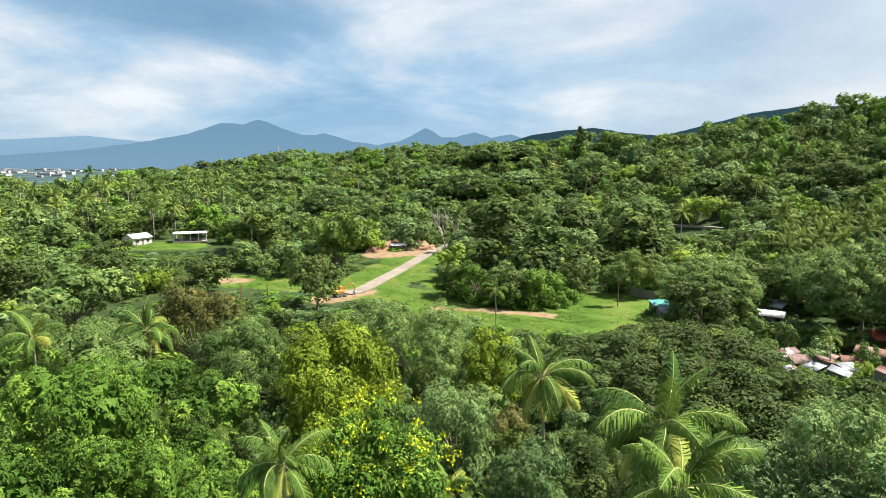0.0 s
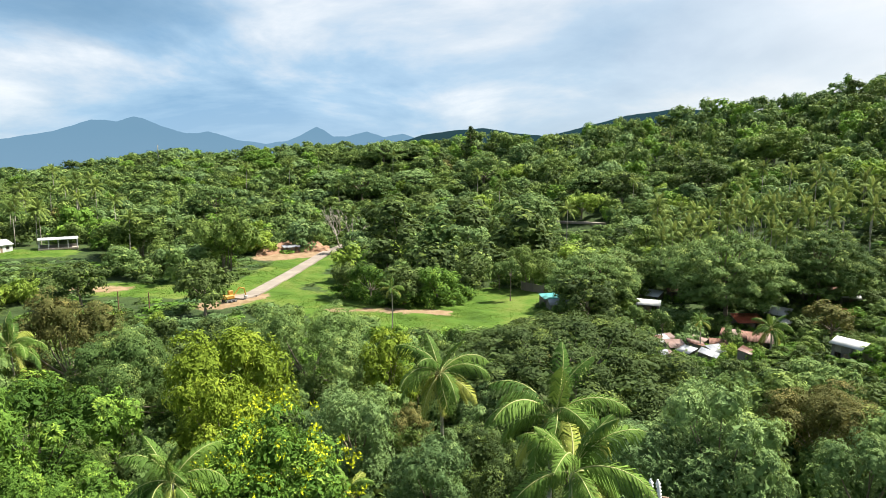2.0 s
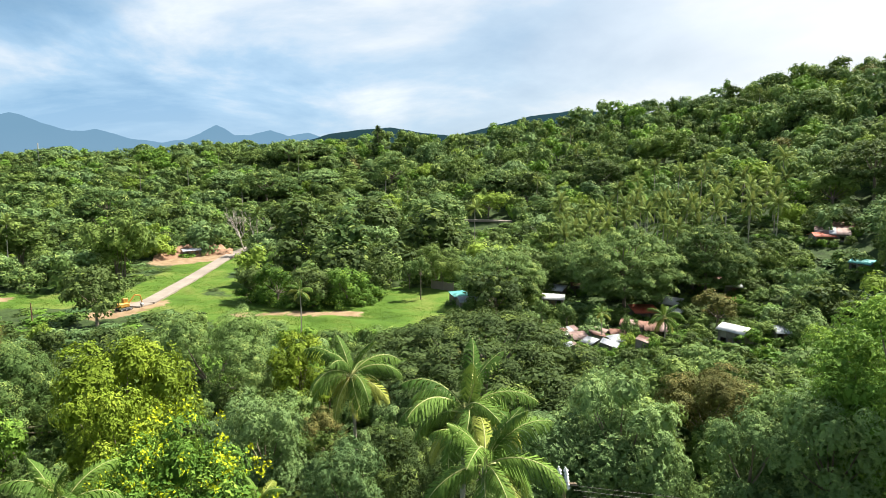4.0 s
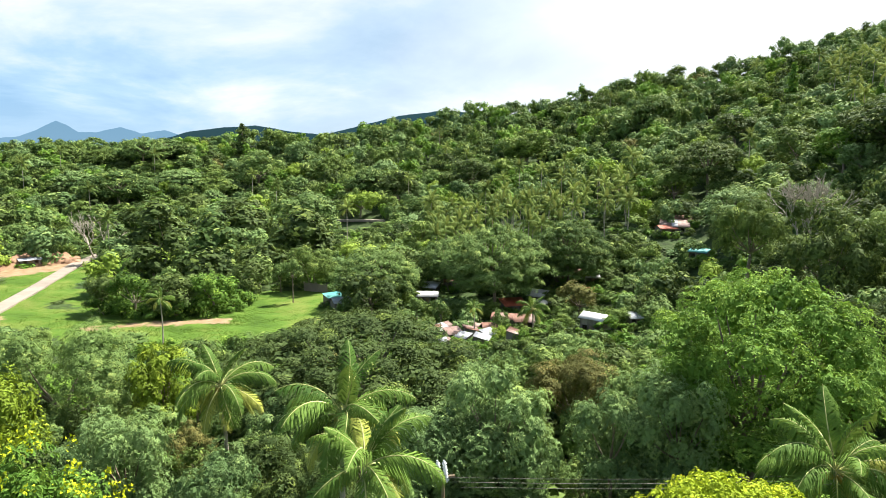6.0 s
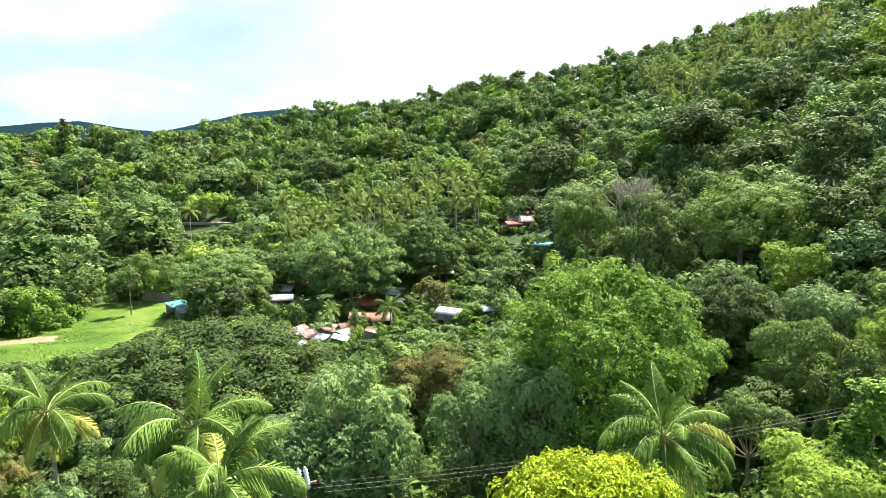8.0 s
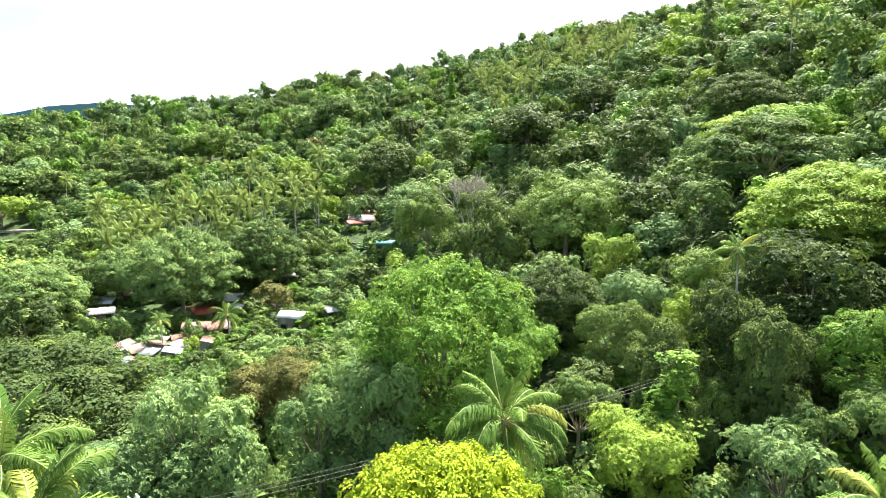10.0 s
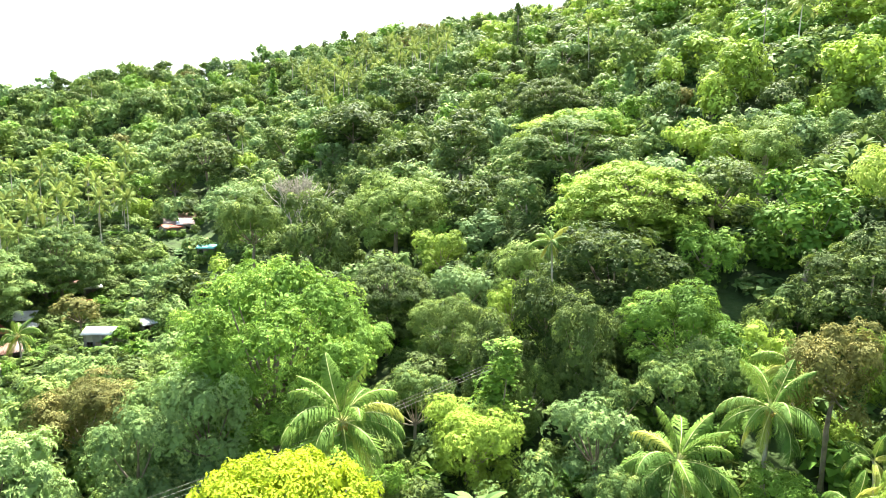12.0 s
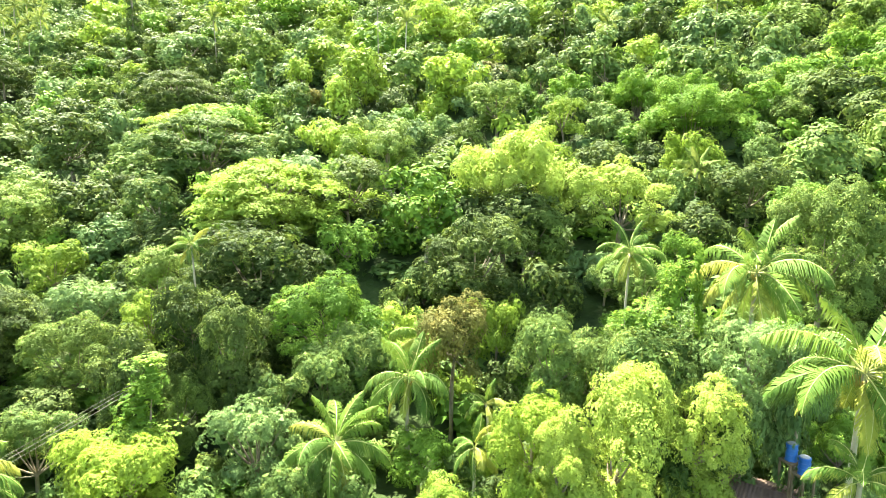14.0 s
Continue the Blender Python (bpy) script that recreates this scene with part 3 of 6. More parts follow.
def build_distance():
    """Mountains far over the plain: the haze of distance is painted as glowing blue."""
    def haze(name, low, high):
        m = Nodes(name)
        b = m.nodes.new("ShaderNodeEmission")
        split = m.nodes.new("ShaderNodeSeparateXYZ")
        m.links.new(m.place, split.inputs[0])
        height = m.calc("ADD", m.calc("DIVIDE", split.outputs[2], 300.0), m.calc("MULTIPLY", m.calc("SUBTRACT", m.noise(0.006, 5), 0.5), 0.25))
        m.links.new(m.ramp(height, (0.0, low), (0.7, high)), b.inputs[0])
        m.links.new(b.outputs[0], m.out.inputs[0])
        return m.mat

    def ridge(name, label, bearings, tops, far, deep, mat, seed):
        rng = np.random.default_rng(seed)
        a = np.arange(bearings[0], bearings[-1], 0.12)
        el = np.interp(a, bearings, tops)
        el = el + np.convolve(rng.normal(size=len(a)), np.ones(5) / 5, "same") * 0.03 * np.clip((el + 1) / 2, 0, 1)
        rows = []
        for k, q in ((0.0, 1 - deep), (0.55, 1 - deep * 0.55), (1.0, 1.0), (0.4, 1 + deep)):
            rr = far * q * np.ones_like(a)
            base = -76.0
            z = base + (np.tan(np.radians(el)) * far - base) * k * (1 + 0.06 * rng.normal(size=len(a)) * (0 < k < 1))
            rows.append(np.stack([rr * np.sin(np.radians(a)), rr * np.cos(np.radians(a)), EYE + z], -1))
        v = np.concatenate(rows)
        m = len(a)
        i, j = np.meshgrid(np.arange(3), np.arange(m - 1), indexing="ij")
        f = np.stack([i * m + j, i * m + j + 1, (i + 1) * m + j + 1, (i + 1) * m + j], -1).reshape(-1, 4)
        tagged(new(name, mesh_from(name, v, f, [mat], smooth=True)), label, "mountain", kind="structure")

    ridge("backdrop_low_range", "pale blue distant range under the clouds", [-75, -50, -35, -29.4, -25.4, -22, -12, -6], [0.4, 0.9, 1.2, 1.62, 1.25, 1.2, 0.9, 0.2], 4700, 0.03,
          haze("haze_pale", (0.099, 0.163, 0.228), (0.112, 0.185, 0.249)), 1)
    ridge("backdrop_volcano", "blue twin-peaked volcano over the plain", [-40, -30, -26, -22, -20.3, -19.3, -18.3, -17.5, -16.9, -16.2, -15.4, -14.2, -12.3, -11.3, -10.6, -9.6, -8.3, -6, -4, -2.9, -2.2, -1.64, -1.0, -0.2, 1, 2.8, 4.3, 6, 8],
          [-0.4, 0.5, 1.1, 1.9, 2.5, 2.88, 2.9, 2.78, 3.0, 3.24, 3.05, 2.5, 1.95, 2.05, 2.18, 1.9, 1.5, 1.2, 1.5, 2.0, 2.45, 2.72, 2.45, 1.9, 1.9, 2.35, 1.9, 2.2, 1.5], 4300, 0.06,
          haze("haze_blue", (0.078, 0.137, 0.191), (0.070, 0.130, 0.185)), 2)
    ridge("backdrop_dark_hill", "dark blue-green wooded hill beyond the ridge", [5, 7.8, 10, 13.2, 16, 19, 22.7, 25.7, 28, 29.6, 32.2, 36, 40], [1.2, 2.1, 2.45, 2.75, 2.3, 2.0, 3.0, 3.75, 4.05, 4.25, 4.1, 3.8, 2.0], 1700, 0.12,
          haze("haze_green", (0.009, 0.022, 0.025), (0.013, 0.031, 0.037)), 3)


build_distance()

# ---- trees ----
# name: kind of crown, radius, height, leaf length when near, leaves in a spray, droop
SORTS = {
    "broadleaf_tree": ("broad", 6.0, 14.0, 0.42, 1, 0.3),
    "spray_tree": ("broad", 6.0, 14.0, 0.35, 3, 0.2),
    "rain_tree": ("umbrella", 10.0, 14.0, 0.30, 1, 0.0),
    "low_tree": ("bush", 6.0, 13.0, 0.62, 1, 0.2),
    "feathery_tree": ("soft", 6.0, 13.0, 0.25, 1, 0.15),
    "spreading_tree": ("layered", 10.0, 20.0, 0.36, 3, 0.4),
    "canopy_tree": ("layered", 10.0, 14.0, 0.32, 1, 0.0),
    "dome": ("dome", 5.6, 8.0, 0.26, 1, 0.3),
    "bush": ("bush", 4.0, 6.0, 0.34, 3, 0.3),
    "vine": ("bush", 1.6, 20.0, 0.34, 3, 0.6),
    "bamboo_clump": ("plume", 6.0, 14.0, 0.22, 1, 0.7),
    "pointed_tree": ("tall", 4.0, 16.0, 0.5, 1, 0.3),
}
for sort in ("broadleaf_tree", "spray_tree", "feathery_tree"):
    kind, base_r, base_h, leaf, spray, droop = SORTS[sort]
    SORTS["wide_" + sort] = (kind, base_r * 1.7, base_h * 1.4, leaf * 0.95, spray, droop)
# nearness: radius of a branch end, how closely its leaves cover it, leaf size times, share of the crown that they fill, spacing of the shell in leaves, how ragged
DETAIL = {"near": (0.95, 0.85, 0.90, 0.85, 1.5, 0.65), "close": (1.0, 0.75, 1.05, 0.9, 1.4, 0.55), "mid": (1.05, 0.65, 1.4, 1.0, 1.3, 0.42), "far": (1.2, 0.5, 1.9, 1.0, 1.4, 0.28), "remote": (1.35, 0.45, 2.2, 1.0, 1.4, 0.25)}
# kind of crown: branch ends larger or smaller than usual
CLUMP = {"umbrella": 1.0, "layered": 1.15, "soft": 0.85, "dome": 0.6, "plume": 1.0}
MESHES = {}


def crown_arrays(sort, nearness, variant):
    key = (sort, nearness, variant)
    if key not in MESHES:
        kind, radius, height, leaf, spray, droop = SORTS[sort]
        clump, close, times, fill, hull, calm = DETAIL[nearness]
        near = nearness in ("near", "close")
        if not near:
            spray, leaf = 1, max(leaf, 0.36)
        clump, leaf, aspect = clump * CLUMP.get(kind, 1.0), leaf * times, 0.56 if near else 0.75
        per = max(5, round(close * math.pi * clump ** 2 / (leaf ** 2 * aspect * (0.5 if spray == 1 else 0.36 * spray))))
        MESHES[key] = crown(kind, radius, height, 11 * variant + len(sort), clump, per, leaf, fill * (0.8 if spray > 1 and kind != "layered" else 1.15 if kind == "layered" else 1), droop, spray, aspect, hull, nearness == "near", calm)
    return MESHES[key]


BOLE = mesh_from("bole", *tube([(0, 0, -0.05), (0, 0, 0.3), (0, 0, 0.7), (0, 0, 1.05)], [0.42, 0.33, 0.31, 0.30], 8), [BARK], smooth=True)
PLANTS = {}


def culm_mesh(k, radius, height):
    """One arching bamboo stem."""
    rng = np.random.default_rng(500 + k)
    t = np.linspace(0, 1, 6)[:, None]
    way = np.array((math.cos(k * 2.4), math.sin(k * 2.4), 0))
    return mesh_from("culm", *tube(way * (0.12 * radius + 0.7 * radius * rng.uniform(0.4, 1) * t ** 2.2) + UP * height * 0.9 * t * (1 - 0.12 * t), 0.06 * (1 - 0.8 * t[:, 0]), 5), [BARK], smooth=True)


CULMS = [culm_mesh(k, 6.0, 14.0) for k in range(14)]


def plant_meshes(sort, nearness, variant):
    key = (sort, nearness, variant)
    if key not in PLANTS:
        v, f, tone = crown_arrays(sort, nearness, variant)
        kind, radius, height = SORTS[sort][:3]
        leafy = mesh_from("crown", v, f, [LEAF["mid"]])
        leafy.attributes.new("tone", "FLOAT", "POINT").data.foreach_set("value", tone)
        PLANTS[key] = (leafy, mesh_from("trunk", *stem(kind, radius, height, 11 * variant + len(sort)), [BARK], smooth=True))
    return PLANTS[key]


def plant(name, sort, x, y, height, radius, leaf, label, group, nearness="near", variant=0, turn=None, bark=None):
    """One tree: an empty at its foot with a trunk and a crown."""
    if nearness in ("near", "close") and radius > 1.25 * SORTS[sort][1] and "wide_" + sort in SORTS:
        sort = "wide_" + sort
    base_r, base_h = SORTS[sort][1:3]
    turn = turn if turn is not None else (x * 37.7 + y * 91.3) % 360
    m = pose(x, y, float(ground(x, y)) - 0.1, 0, 0, turn) @ Matrix.Diagonal((radius / base_r, radius / base_r, height / base_h, 1))
    ob = thing(name, label, "tree" if "bush" not in name else "bush", m, group)
    leafy, wood = plant_meshes(sort, nearness, variant)
    # a tall thin plant carries its crown high up on a bare bole
    squat = min(1.0, 1.2 * (radius / base_r) / (height / base_h)) if sort != "vine" else 1.0
    up = Matrix.Translation((0, 0, base_h * (1 - squat))) @ Matrix.Diagonal((1, 1, squat, 1))
    if squat < 0.97:
        part("bole", BOLE, ob, material=bark or BARK, matrix=Matrix.Diagonal((1, 1, base_h * (1 - squat), 1)))
    if nearness == "near" and SORTS[sort][0] in ("broad", "soft", "layered") and leaf != "russet" and (squat < 0.97 or height > 9):
        part("lower_crown", plant_meshes(sort, "close", variant)[0], ob, material=LEAF[leaf], matrix=Matrix.Translation((0, 0, base_h * 0.03)) @ Matrix.Diagonal((0.82, 0.82, max(1.2 - squat, 0.55), 1)))
    if sort == "rain_tree" and nearness == "close":
        part("lower_crown", leafy, ob, material=LEAF[leaf], matrix=Matrix.Diagonal((0.86, 0.86, 0.68, 1)) @ Matrix.Rotation(1.0, 4, "Z"))
    if sort == "bamboo_clump":
        for culm in CULMS:
            part("culm", culm, ob, matrix=up)
    else:
        part("trunk", wood, ob, material=bark or BARK, matrix=up)
    part("crown", leafy, ob, material=LEAF[leaf], matrix=up)
    if name == "flowering_tree":
        part("blossom", BLOSSOM, ob, "clusters of bright yellow blossom", BLOSSOM_YELLOW, up)
    return ob


def blossom_mesh():
    """Blossom clusters on the upper side of a leafy crown."""
    rng = np.random.default_rng(8)
    _, spots, way, _ = clump_sites("broad", 6.1, 14.1, 11 + len("broadleaf_tree"), 0.95, 0.85, 0.65)
    keep = (rng.random(len(spots)) < 0.8) & (way[:, 2] > -0.2)
    spots = spots[keep] + unit(way[keep] + UP) * 0.12
    n = 14
    at = np.repeat(spots, n, 0) + rng.normal(size=(len(spots) * n, 3)) * (0.24, 0.24, 0.18)
    nor = unit(rng.normal(size=at.shape) + (0, 0, 1.0))
    return mesh_from("blossom", *leaves(at, nor, rng.normal(size=at.shape), 0.24, 0.2))


BLOSSOM_YELLOW = leaf_material("blossom_yellow", (0.36, 0.43, 0.012), (0.52, 0.56, 0.02), (0.60, 0.60, 0.03), 0.3)
BLOSSOM = blossom_mesh()
PLACED = []  # x, y, radius of every plant set by hand
CLEAR = []  # those of them that no scattered tree may hide: x, y, radius, height


def plants(name, sort, leaf, label, rows, nearness="near", group="", bark=None):
    for k, (x, y, height, radius) in enumerate(rows):
        PLACED.append((x, y, radius))
        if height > 5:
            CLEAR.append((x, y, radius, height))
        plant(name, sort, x, y, height, radius, leaf, label, group, nearness if math.hypot(x, y) < 74 else "close" if math.hypot(x, y) < (175 if sort in ("rain_tree", "canopy_tree", "bamboo_clump") else 125) else "mid", k % 3, bark=bark)


plants("broadleaf_tree", "spray_tree", "deep", "tree with a dense deep green crown of long leaves", [(-25.3, 39.6, 16.7, 5.7), (-23.3, 48.7, 15.1, 6.3), (-14.7, 35.0, 12.5, 4.1), (-22.0, 31.0, 13.3, 4.4), (-17.9, 31.2, 13.9, 3.8)], "near")
plants("feathery_tree", "feathery_tree", "mid", "tree with a soft feathery mid-green crown", [(-24.2, 74.2, 14.8, 8.7), (-3.2, 79.9, 15.6, 8.9), (-39.0, 69.8, 14.9, 7.4), (-52.7, 79.1, 17.0, 7.8)], "near")
plants("broadleaf_tree", "broadleaf_tree", "olive", "tree with an olive-green leafy crown", [(12.5, 88.0, 9.0, 4.4)], "near")
plants("flowering_tree", "broadleaf_tree", "bright", "tree covered in bright yellow blossom", [(-2.9, 32.9, 14.7, 4.0), (-5.8, 33.5, 13.4, 2.8)], "near")
plants("broadleaf_tree", "spray_tree", "blue", "tree with bluish-green drooping leaves", [(1.3, 50.0, 11.3, 3.6), (27.9, 40.3, 15.5, 5.1), (24.8, 42.3, 11.7, 5.4), (38.4, 30.4, 14.9, 3.9), (35.1, 34.2, 13.2, 3.7), (29.0, 39.5, 11.7, 3.8), (5.6, 37.6, 10.6, 2.8)], "near")
plants("young_tree", "feathery_tree", "mid", "slender young tree standing in the grass clearing", [(43.4, 151.9, 11.4, 2.6), (44.2, 166.2, 7.9, 2.4), (14.7, 163.3, 7.0, 3.3), (54.4, 132.2, 6.1, 3.3), (50.0, 131.8, 5.3, 2.6)], "near")
plants("russet_tree", "feathery_tree", "russet", "tree with sparse brownish-green leaves", [(-35.8, 88.0, 17.2, 7.0), (49.5, 55.0, 12.1, 6.3)], "near")
plants("broadleaf_tree", "broadleaf_tree", "dark", "dark green tree with a dense crown", [(-30.0, 147.0, 14.1, 6.5), (94.8, 51.7, 19.8, 6.3)], "near")
plants("rain_tree", "rain_tree", "dark", "rain tree with a broad flat dark green crown", [(26.5, 67.0, 14.6, 14.1), (72.1, 29.6, 12.6, 5.7)], "near")
plants("rain_tree", "rain_tree", "mid", "rain tree with a broad domed crown beside the houses", [(59.7, 137.6, 15.8, 10.2), (86.1, 125.3, 21.4, 12.7), (109.3, 125.0, 19.0, 10.5), (86.2, 148.8, 14.5, 8.6)], "near")
plants("broadleaf_tree", "low_tree", "dark", "dark tree with a low full crown beside the grass clearing", [(22.7, 238.9, 20.7, 16.3), (62.1, 205.8, 23.2, 14.6), (49.7, 245.0, 20.8, 14.7), (52.3, 187.8, 9.4, 8.0)], "near")
plants("rain_tree", "rain_tree", "mid", "rain tree with a flat crown in the woods", [(13.3, 329.7, 20.0, 16.4), (40.6, 397.9, 14.5, 16.2), (-52.4, 285.2, 17.5, 11.8)], "near")
plants("rain_tree", "rain_tree", "lime", "rain tree with a flat light yellow-green crown", [(85.0, -0.0, 12.7, 10.7), (129.5, 11.4, 9.9, 11.8)], "near")
plants("broadleaf_tree", "spreading_tree", "bright", "large spreading tree with bright green layered leaves", [(45.6, 28.9, 22.5, 9.0)], "near")
plants("round_tree", "dome", "gold", "dense rounded tree with yellow-green leaves", [(23.6, 15.1, 13.8, 4.8)], "near")
plants("broadleaf_tree", "feathery_tree", "bright", "tree with fern-like bright green leaves", [(39.3, -39.9, 9.8, 3.9)], "near")
plants("bamboo_clump", "bamboo_clump", "pale", "yellow-green bamboo clump with arching plumes", [(76.2, -30.3, 19.1, 8.5)], "near")
plants("feathery_tree", "feathery_tree", "olive", "tree with a thin grey-green crown", [(45.5, -47.9, 16.9, 5.4), (99.3, 67.3, 24.1, 6.5)], "near")
plants("broadleaf_tree", "feathery_tree", "pale", "tree with light yellow-green feathery leaves", [(31.6, -19.3, 14.8, 4.4), (32.3, -25.3, 12.8, 3.4), (31.2, -15.9, 12.5, 2.6)], "near")
plants("broadleaf_tree", "spray_tree", "mid", "tree with glossy leaves catching the light", [(35.8, -25.6, 14.0, 5.1), (41.5, -37.6, 9.4, 4.4), (43.8, -24.1, 11.1, 3.5), (40.7, -19.2, 13.8, 2.9)], "near")
plants("broadleaf_tree", "spray_tree", "lime", "tree with fresh yellow-green leaves", [(34.9, -15.1, 12.0, 2.7)], "near")
plants("vine_clad_trunk", "vine", "bright", "dead trunk wrapped thickly in bright green vines", [(40.9, -28.8, 16.9, 1.4), (40.4, -31.1, 17.1, 0.8), (40.9, -27.0, 14.8, 1.5), (41.5, -26.0, 13.1, 1.3), (48.9, 10.4, 11.2, 1.9)], "near")
plants("pointed_tree", "pointed_tree", "dark", "tall dark pointed tree on the skyline", [(85.2, 395.9, 20.9, 7.3), (231.0, 43.2, 20.6, 4.9)], "near")
plants("broadleaf_tree", "spray_tree", "dark", "dark glossy tree with pale branch ends", [(68.0, 1.6, 12.8, 7.4), (85.0, -9.5, 11.8, 6.6), (67.7, -58.5, 10.2, 5.4), (60.4, 3.3, 8.8, 4.0), (63.5, -20.5, 13.5, 6.6), (72.0, -27.0, 13.0, 6.5)], "near")
plants("broadleaf_tree", "feathery_tree", "bright", "tree with fern-like bright green leaves", [(57.3, -4.5, 10.8, 5.6)], "near")
plants("broadleaf_tree", "broadleaf_tree", "dark", "dark dense tree on the slope", [(-61.7, 161.6, 12.5, 7.0), (-94.2, 175.9, 12.7, 7.2), (-95.8, 141.0, 13.3, 7.7), (53.2, 124.6, 13.1, 6.4), (130.0, 271.5, 14.7, 9.1), (164.8, 262.0, 15.8, 9.9), (234.2, 168.4, 15.1, 9.5), (181.9, 85.6, 17.3, 11.2), (134.9, 37.3, 13.3, 8.0)], "near")
plants("feathery_tree", "feathery_tree", "olive", "tree with a thin olive-green crown", [(176.8, 149.4, 12.8, 7.4), (189.7, 114.3, 14.4, 8.8), (77.8, 13.9, 9.3, 4.5), (65.7, 19.5, 9.7, 4.7), (69.4, -28.5, 11.2, 6.0), (96.6, -16.3, 12.7, 7.3), (52.8, 8.4, 7.4, 2.8), (75.0, 8.0, 8.0, 3.6)], "near")
plants("broadleaf_tree", "broadleaf_tree", "lime", "round tree with fresh yellow-green leaves", [(107.9, 265.4, 13.4, 7.9), (102.4, 347.2, 11.6, 6.5), (95.2, 172.5, 10.1, 5.1)], "near")
plants("broadleaf_tree", "low_tree", "dark", "dark tree with a full crown beside the grass clearing", [(14.5, 187.9, 15.3, 9.3), (27.0, 178.0, 14.0, 9.5), (44.0, 185.0, 12.0, 8.0), (151.9, -71.9, 13.9, 8.5)], "near")
plants("broadleaf_tree", "low_tree", "mid", "green tree with a full crown down to the ground", [(29.1, 190.8, 19.5, 12.0), (40.1, 171.9, 11.6, 5.3), (127.0, -55.3, 8.8, 4.2), (125.8, -69.0, 11.6, 6.6), (79.1, -69.9, 7.8, 3.3)], "near")
plants("broadleaf_tree", "low_tree", "lime", "yellow-green tree at the corner of the grass clearing", [(1.9, 185.0, 11.2, 6.0)], "near")
plants("feathery_tree", "feathery_tree", "mid", "soft green tree in the woods", [(-68.0, 113.7, 16.0, 9.9), (-132.8, 210.0, 14.8, 9.0), (80.4, 340.7, 22.0, 15.2), (77.1, 248.3, 20.1, 13.4)], "near")
plants("bamboo_clump", "bamboo_clump", "olive", "olive-green bamboo clump with arching plumes", [(-34.1, 202.1, 23.3, 10.2), (-68.3, 230.1, 18.2, 13.0), (52.6, 165.0, 13.4, 7.6), (98.5, 184.3, 16.0, 10.0), (204.0, 271.4, 23.2, 15.0), (218.2, 43.7, 10.5, 5.7)], "near")
plants("bamboo_clump", "bamboo_clump", "bright", "hanging green bamboo thicket on the slope", [(91.7, -66.9, 13.8, 8.3), (108.1, -66.6, 10.8, 5.8), (100.0, -70.5, 11.5, 6.5)], "near")
plants("rain_tree", "rain_tree", "dark", "rain tree with a flat dark crown on the slope", [(187.5, 144.2, 19.2, 12.8), (192.8, 94.1, 16.2, 10.4), (205.0, 72.6, 13.9, 8.5), (150.2, 19.7, 13.6, 8.3)], "near")
plants("rain_tree", "rain_tree", "mid", "rain tree with a pale flat crown on the slope", [(225.7, 91.3, 15.2, 9.6), (28.8, 382.4, 18.1, 13.4)], "near")
plants("broadleaf_tree", "spray_tree", "bright", "tree with bright leaf rosettes on the slope", [(185.8, 98.9, 13.6, 8.1), (171.5, 161.4, 12.6, 7.2), (75.6, -8.0, 8.4, 3.9), (120.1, 10.0, 12.9, 7.5), (59.1, -59.7, 9.8, 4.9), (61.9, -45.0, 7.0, 2.6)], "near")
plants("broadleaf_tree", "spray_tree", "blue", "tree with bluish-green leaves on the slope", [(178.2, 90.7, 9.8, 5.0), (189.7, 22.3, 14.0, 8.7), (76.3, 20.6, 9.0, 4.3), (43.9, -32.4, 10.0, 4.9), (44.5, 1.9, 9.0, 4.0)], "near")
plants("broadleaf_tree", "canopy_tree", "olive", "spreading tree with layered olive-green leaves", [(117.4, 67.7, 9.0, 8.0)], "near")
plants("broadleaf_tree", "spreading_tree", "blue", "tree with long drooping bluish leaves in layers", [(141.9, 100.7, 16.1, 10.1)], "near")
plants("broadleaf_tree", "spreading_tree", "mid", "large spreading tree with green layered leaves on the slope", [(110.9, 11.5, 15.6, 9.8)], "near")
plants("broadleaf_tree", "broadleaf_tree", "olive", "dense tree with yellowish-green branch ends", [(104.7, 41.1, 15.4, 9.5)], "near")
plants("broadleaf_tree", "spray_tree", "mid", "tree with leaf rosettes at its branch ends", [(98.7, 16.4, 10.6, 5.6)], "near")
plants("broadleaf_tree", "spray_tree", "lime", "tree with yellow-green young leaves", [(91.2, 28.3, 9.2, 4.3), (68.8, 12.8, 8.5, 3.7), (46.9, 12.3, 8.2, 3.4), (164.0, -42.7, 14.0, 8.8), (104.6, -50.1, 9.3, 4.5), (44.7, 10.8, 8.4, 3.6), (55.9, -20.3, 8.2, 3.0)], "near")
plants("broadleaf_tree", "spray_tree", "olive", "open olive-green tree on the slope", [(112.6, -40.2, 10.7, 5.7)], "near")
plants("broadleaf_tree", "feathery_tree", "pale", "feathery yellow-green tree beside the bamboo", [(70.6, -41.7, 12.4, 7.0)], "near")
plants("bush", "bush", "lime", "bush overgrown with yellow-green creepers", [(142.4, -5.8, 8.1, 3.6), (125.9, -12.5, 9.0, 4.4), (70.0, 100.5, 4.0, 2.0)], "near")
plants("bush", "bush", "mid", "green bush below the lane on the slope", [(85.7, 258.2, 1.9, 4.4), (91.3, 254.1, 1.4, 4.2), (97.0, 249.8, 1.3, 4.1), (104.0, 249.2, 0.7, 4.1), (110.5, 248.5, 1.8, 4.1), (84.4, 243.8, 1.7, 4.4), (90.5, 239.5, 1.3, 4.4), (98.0, 236.5, 1.4, 4.3)], "near")
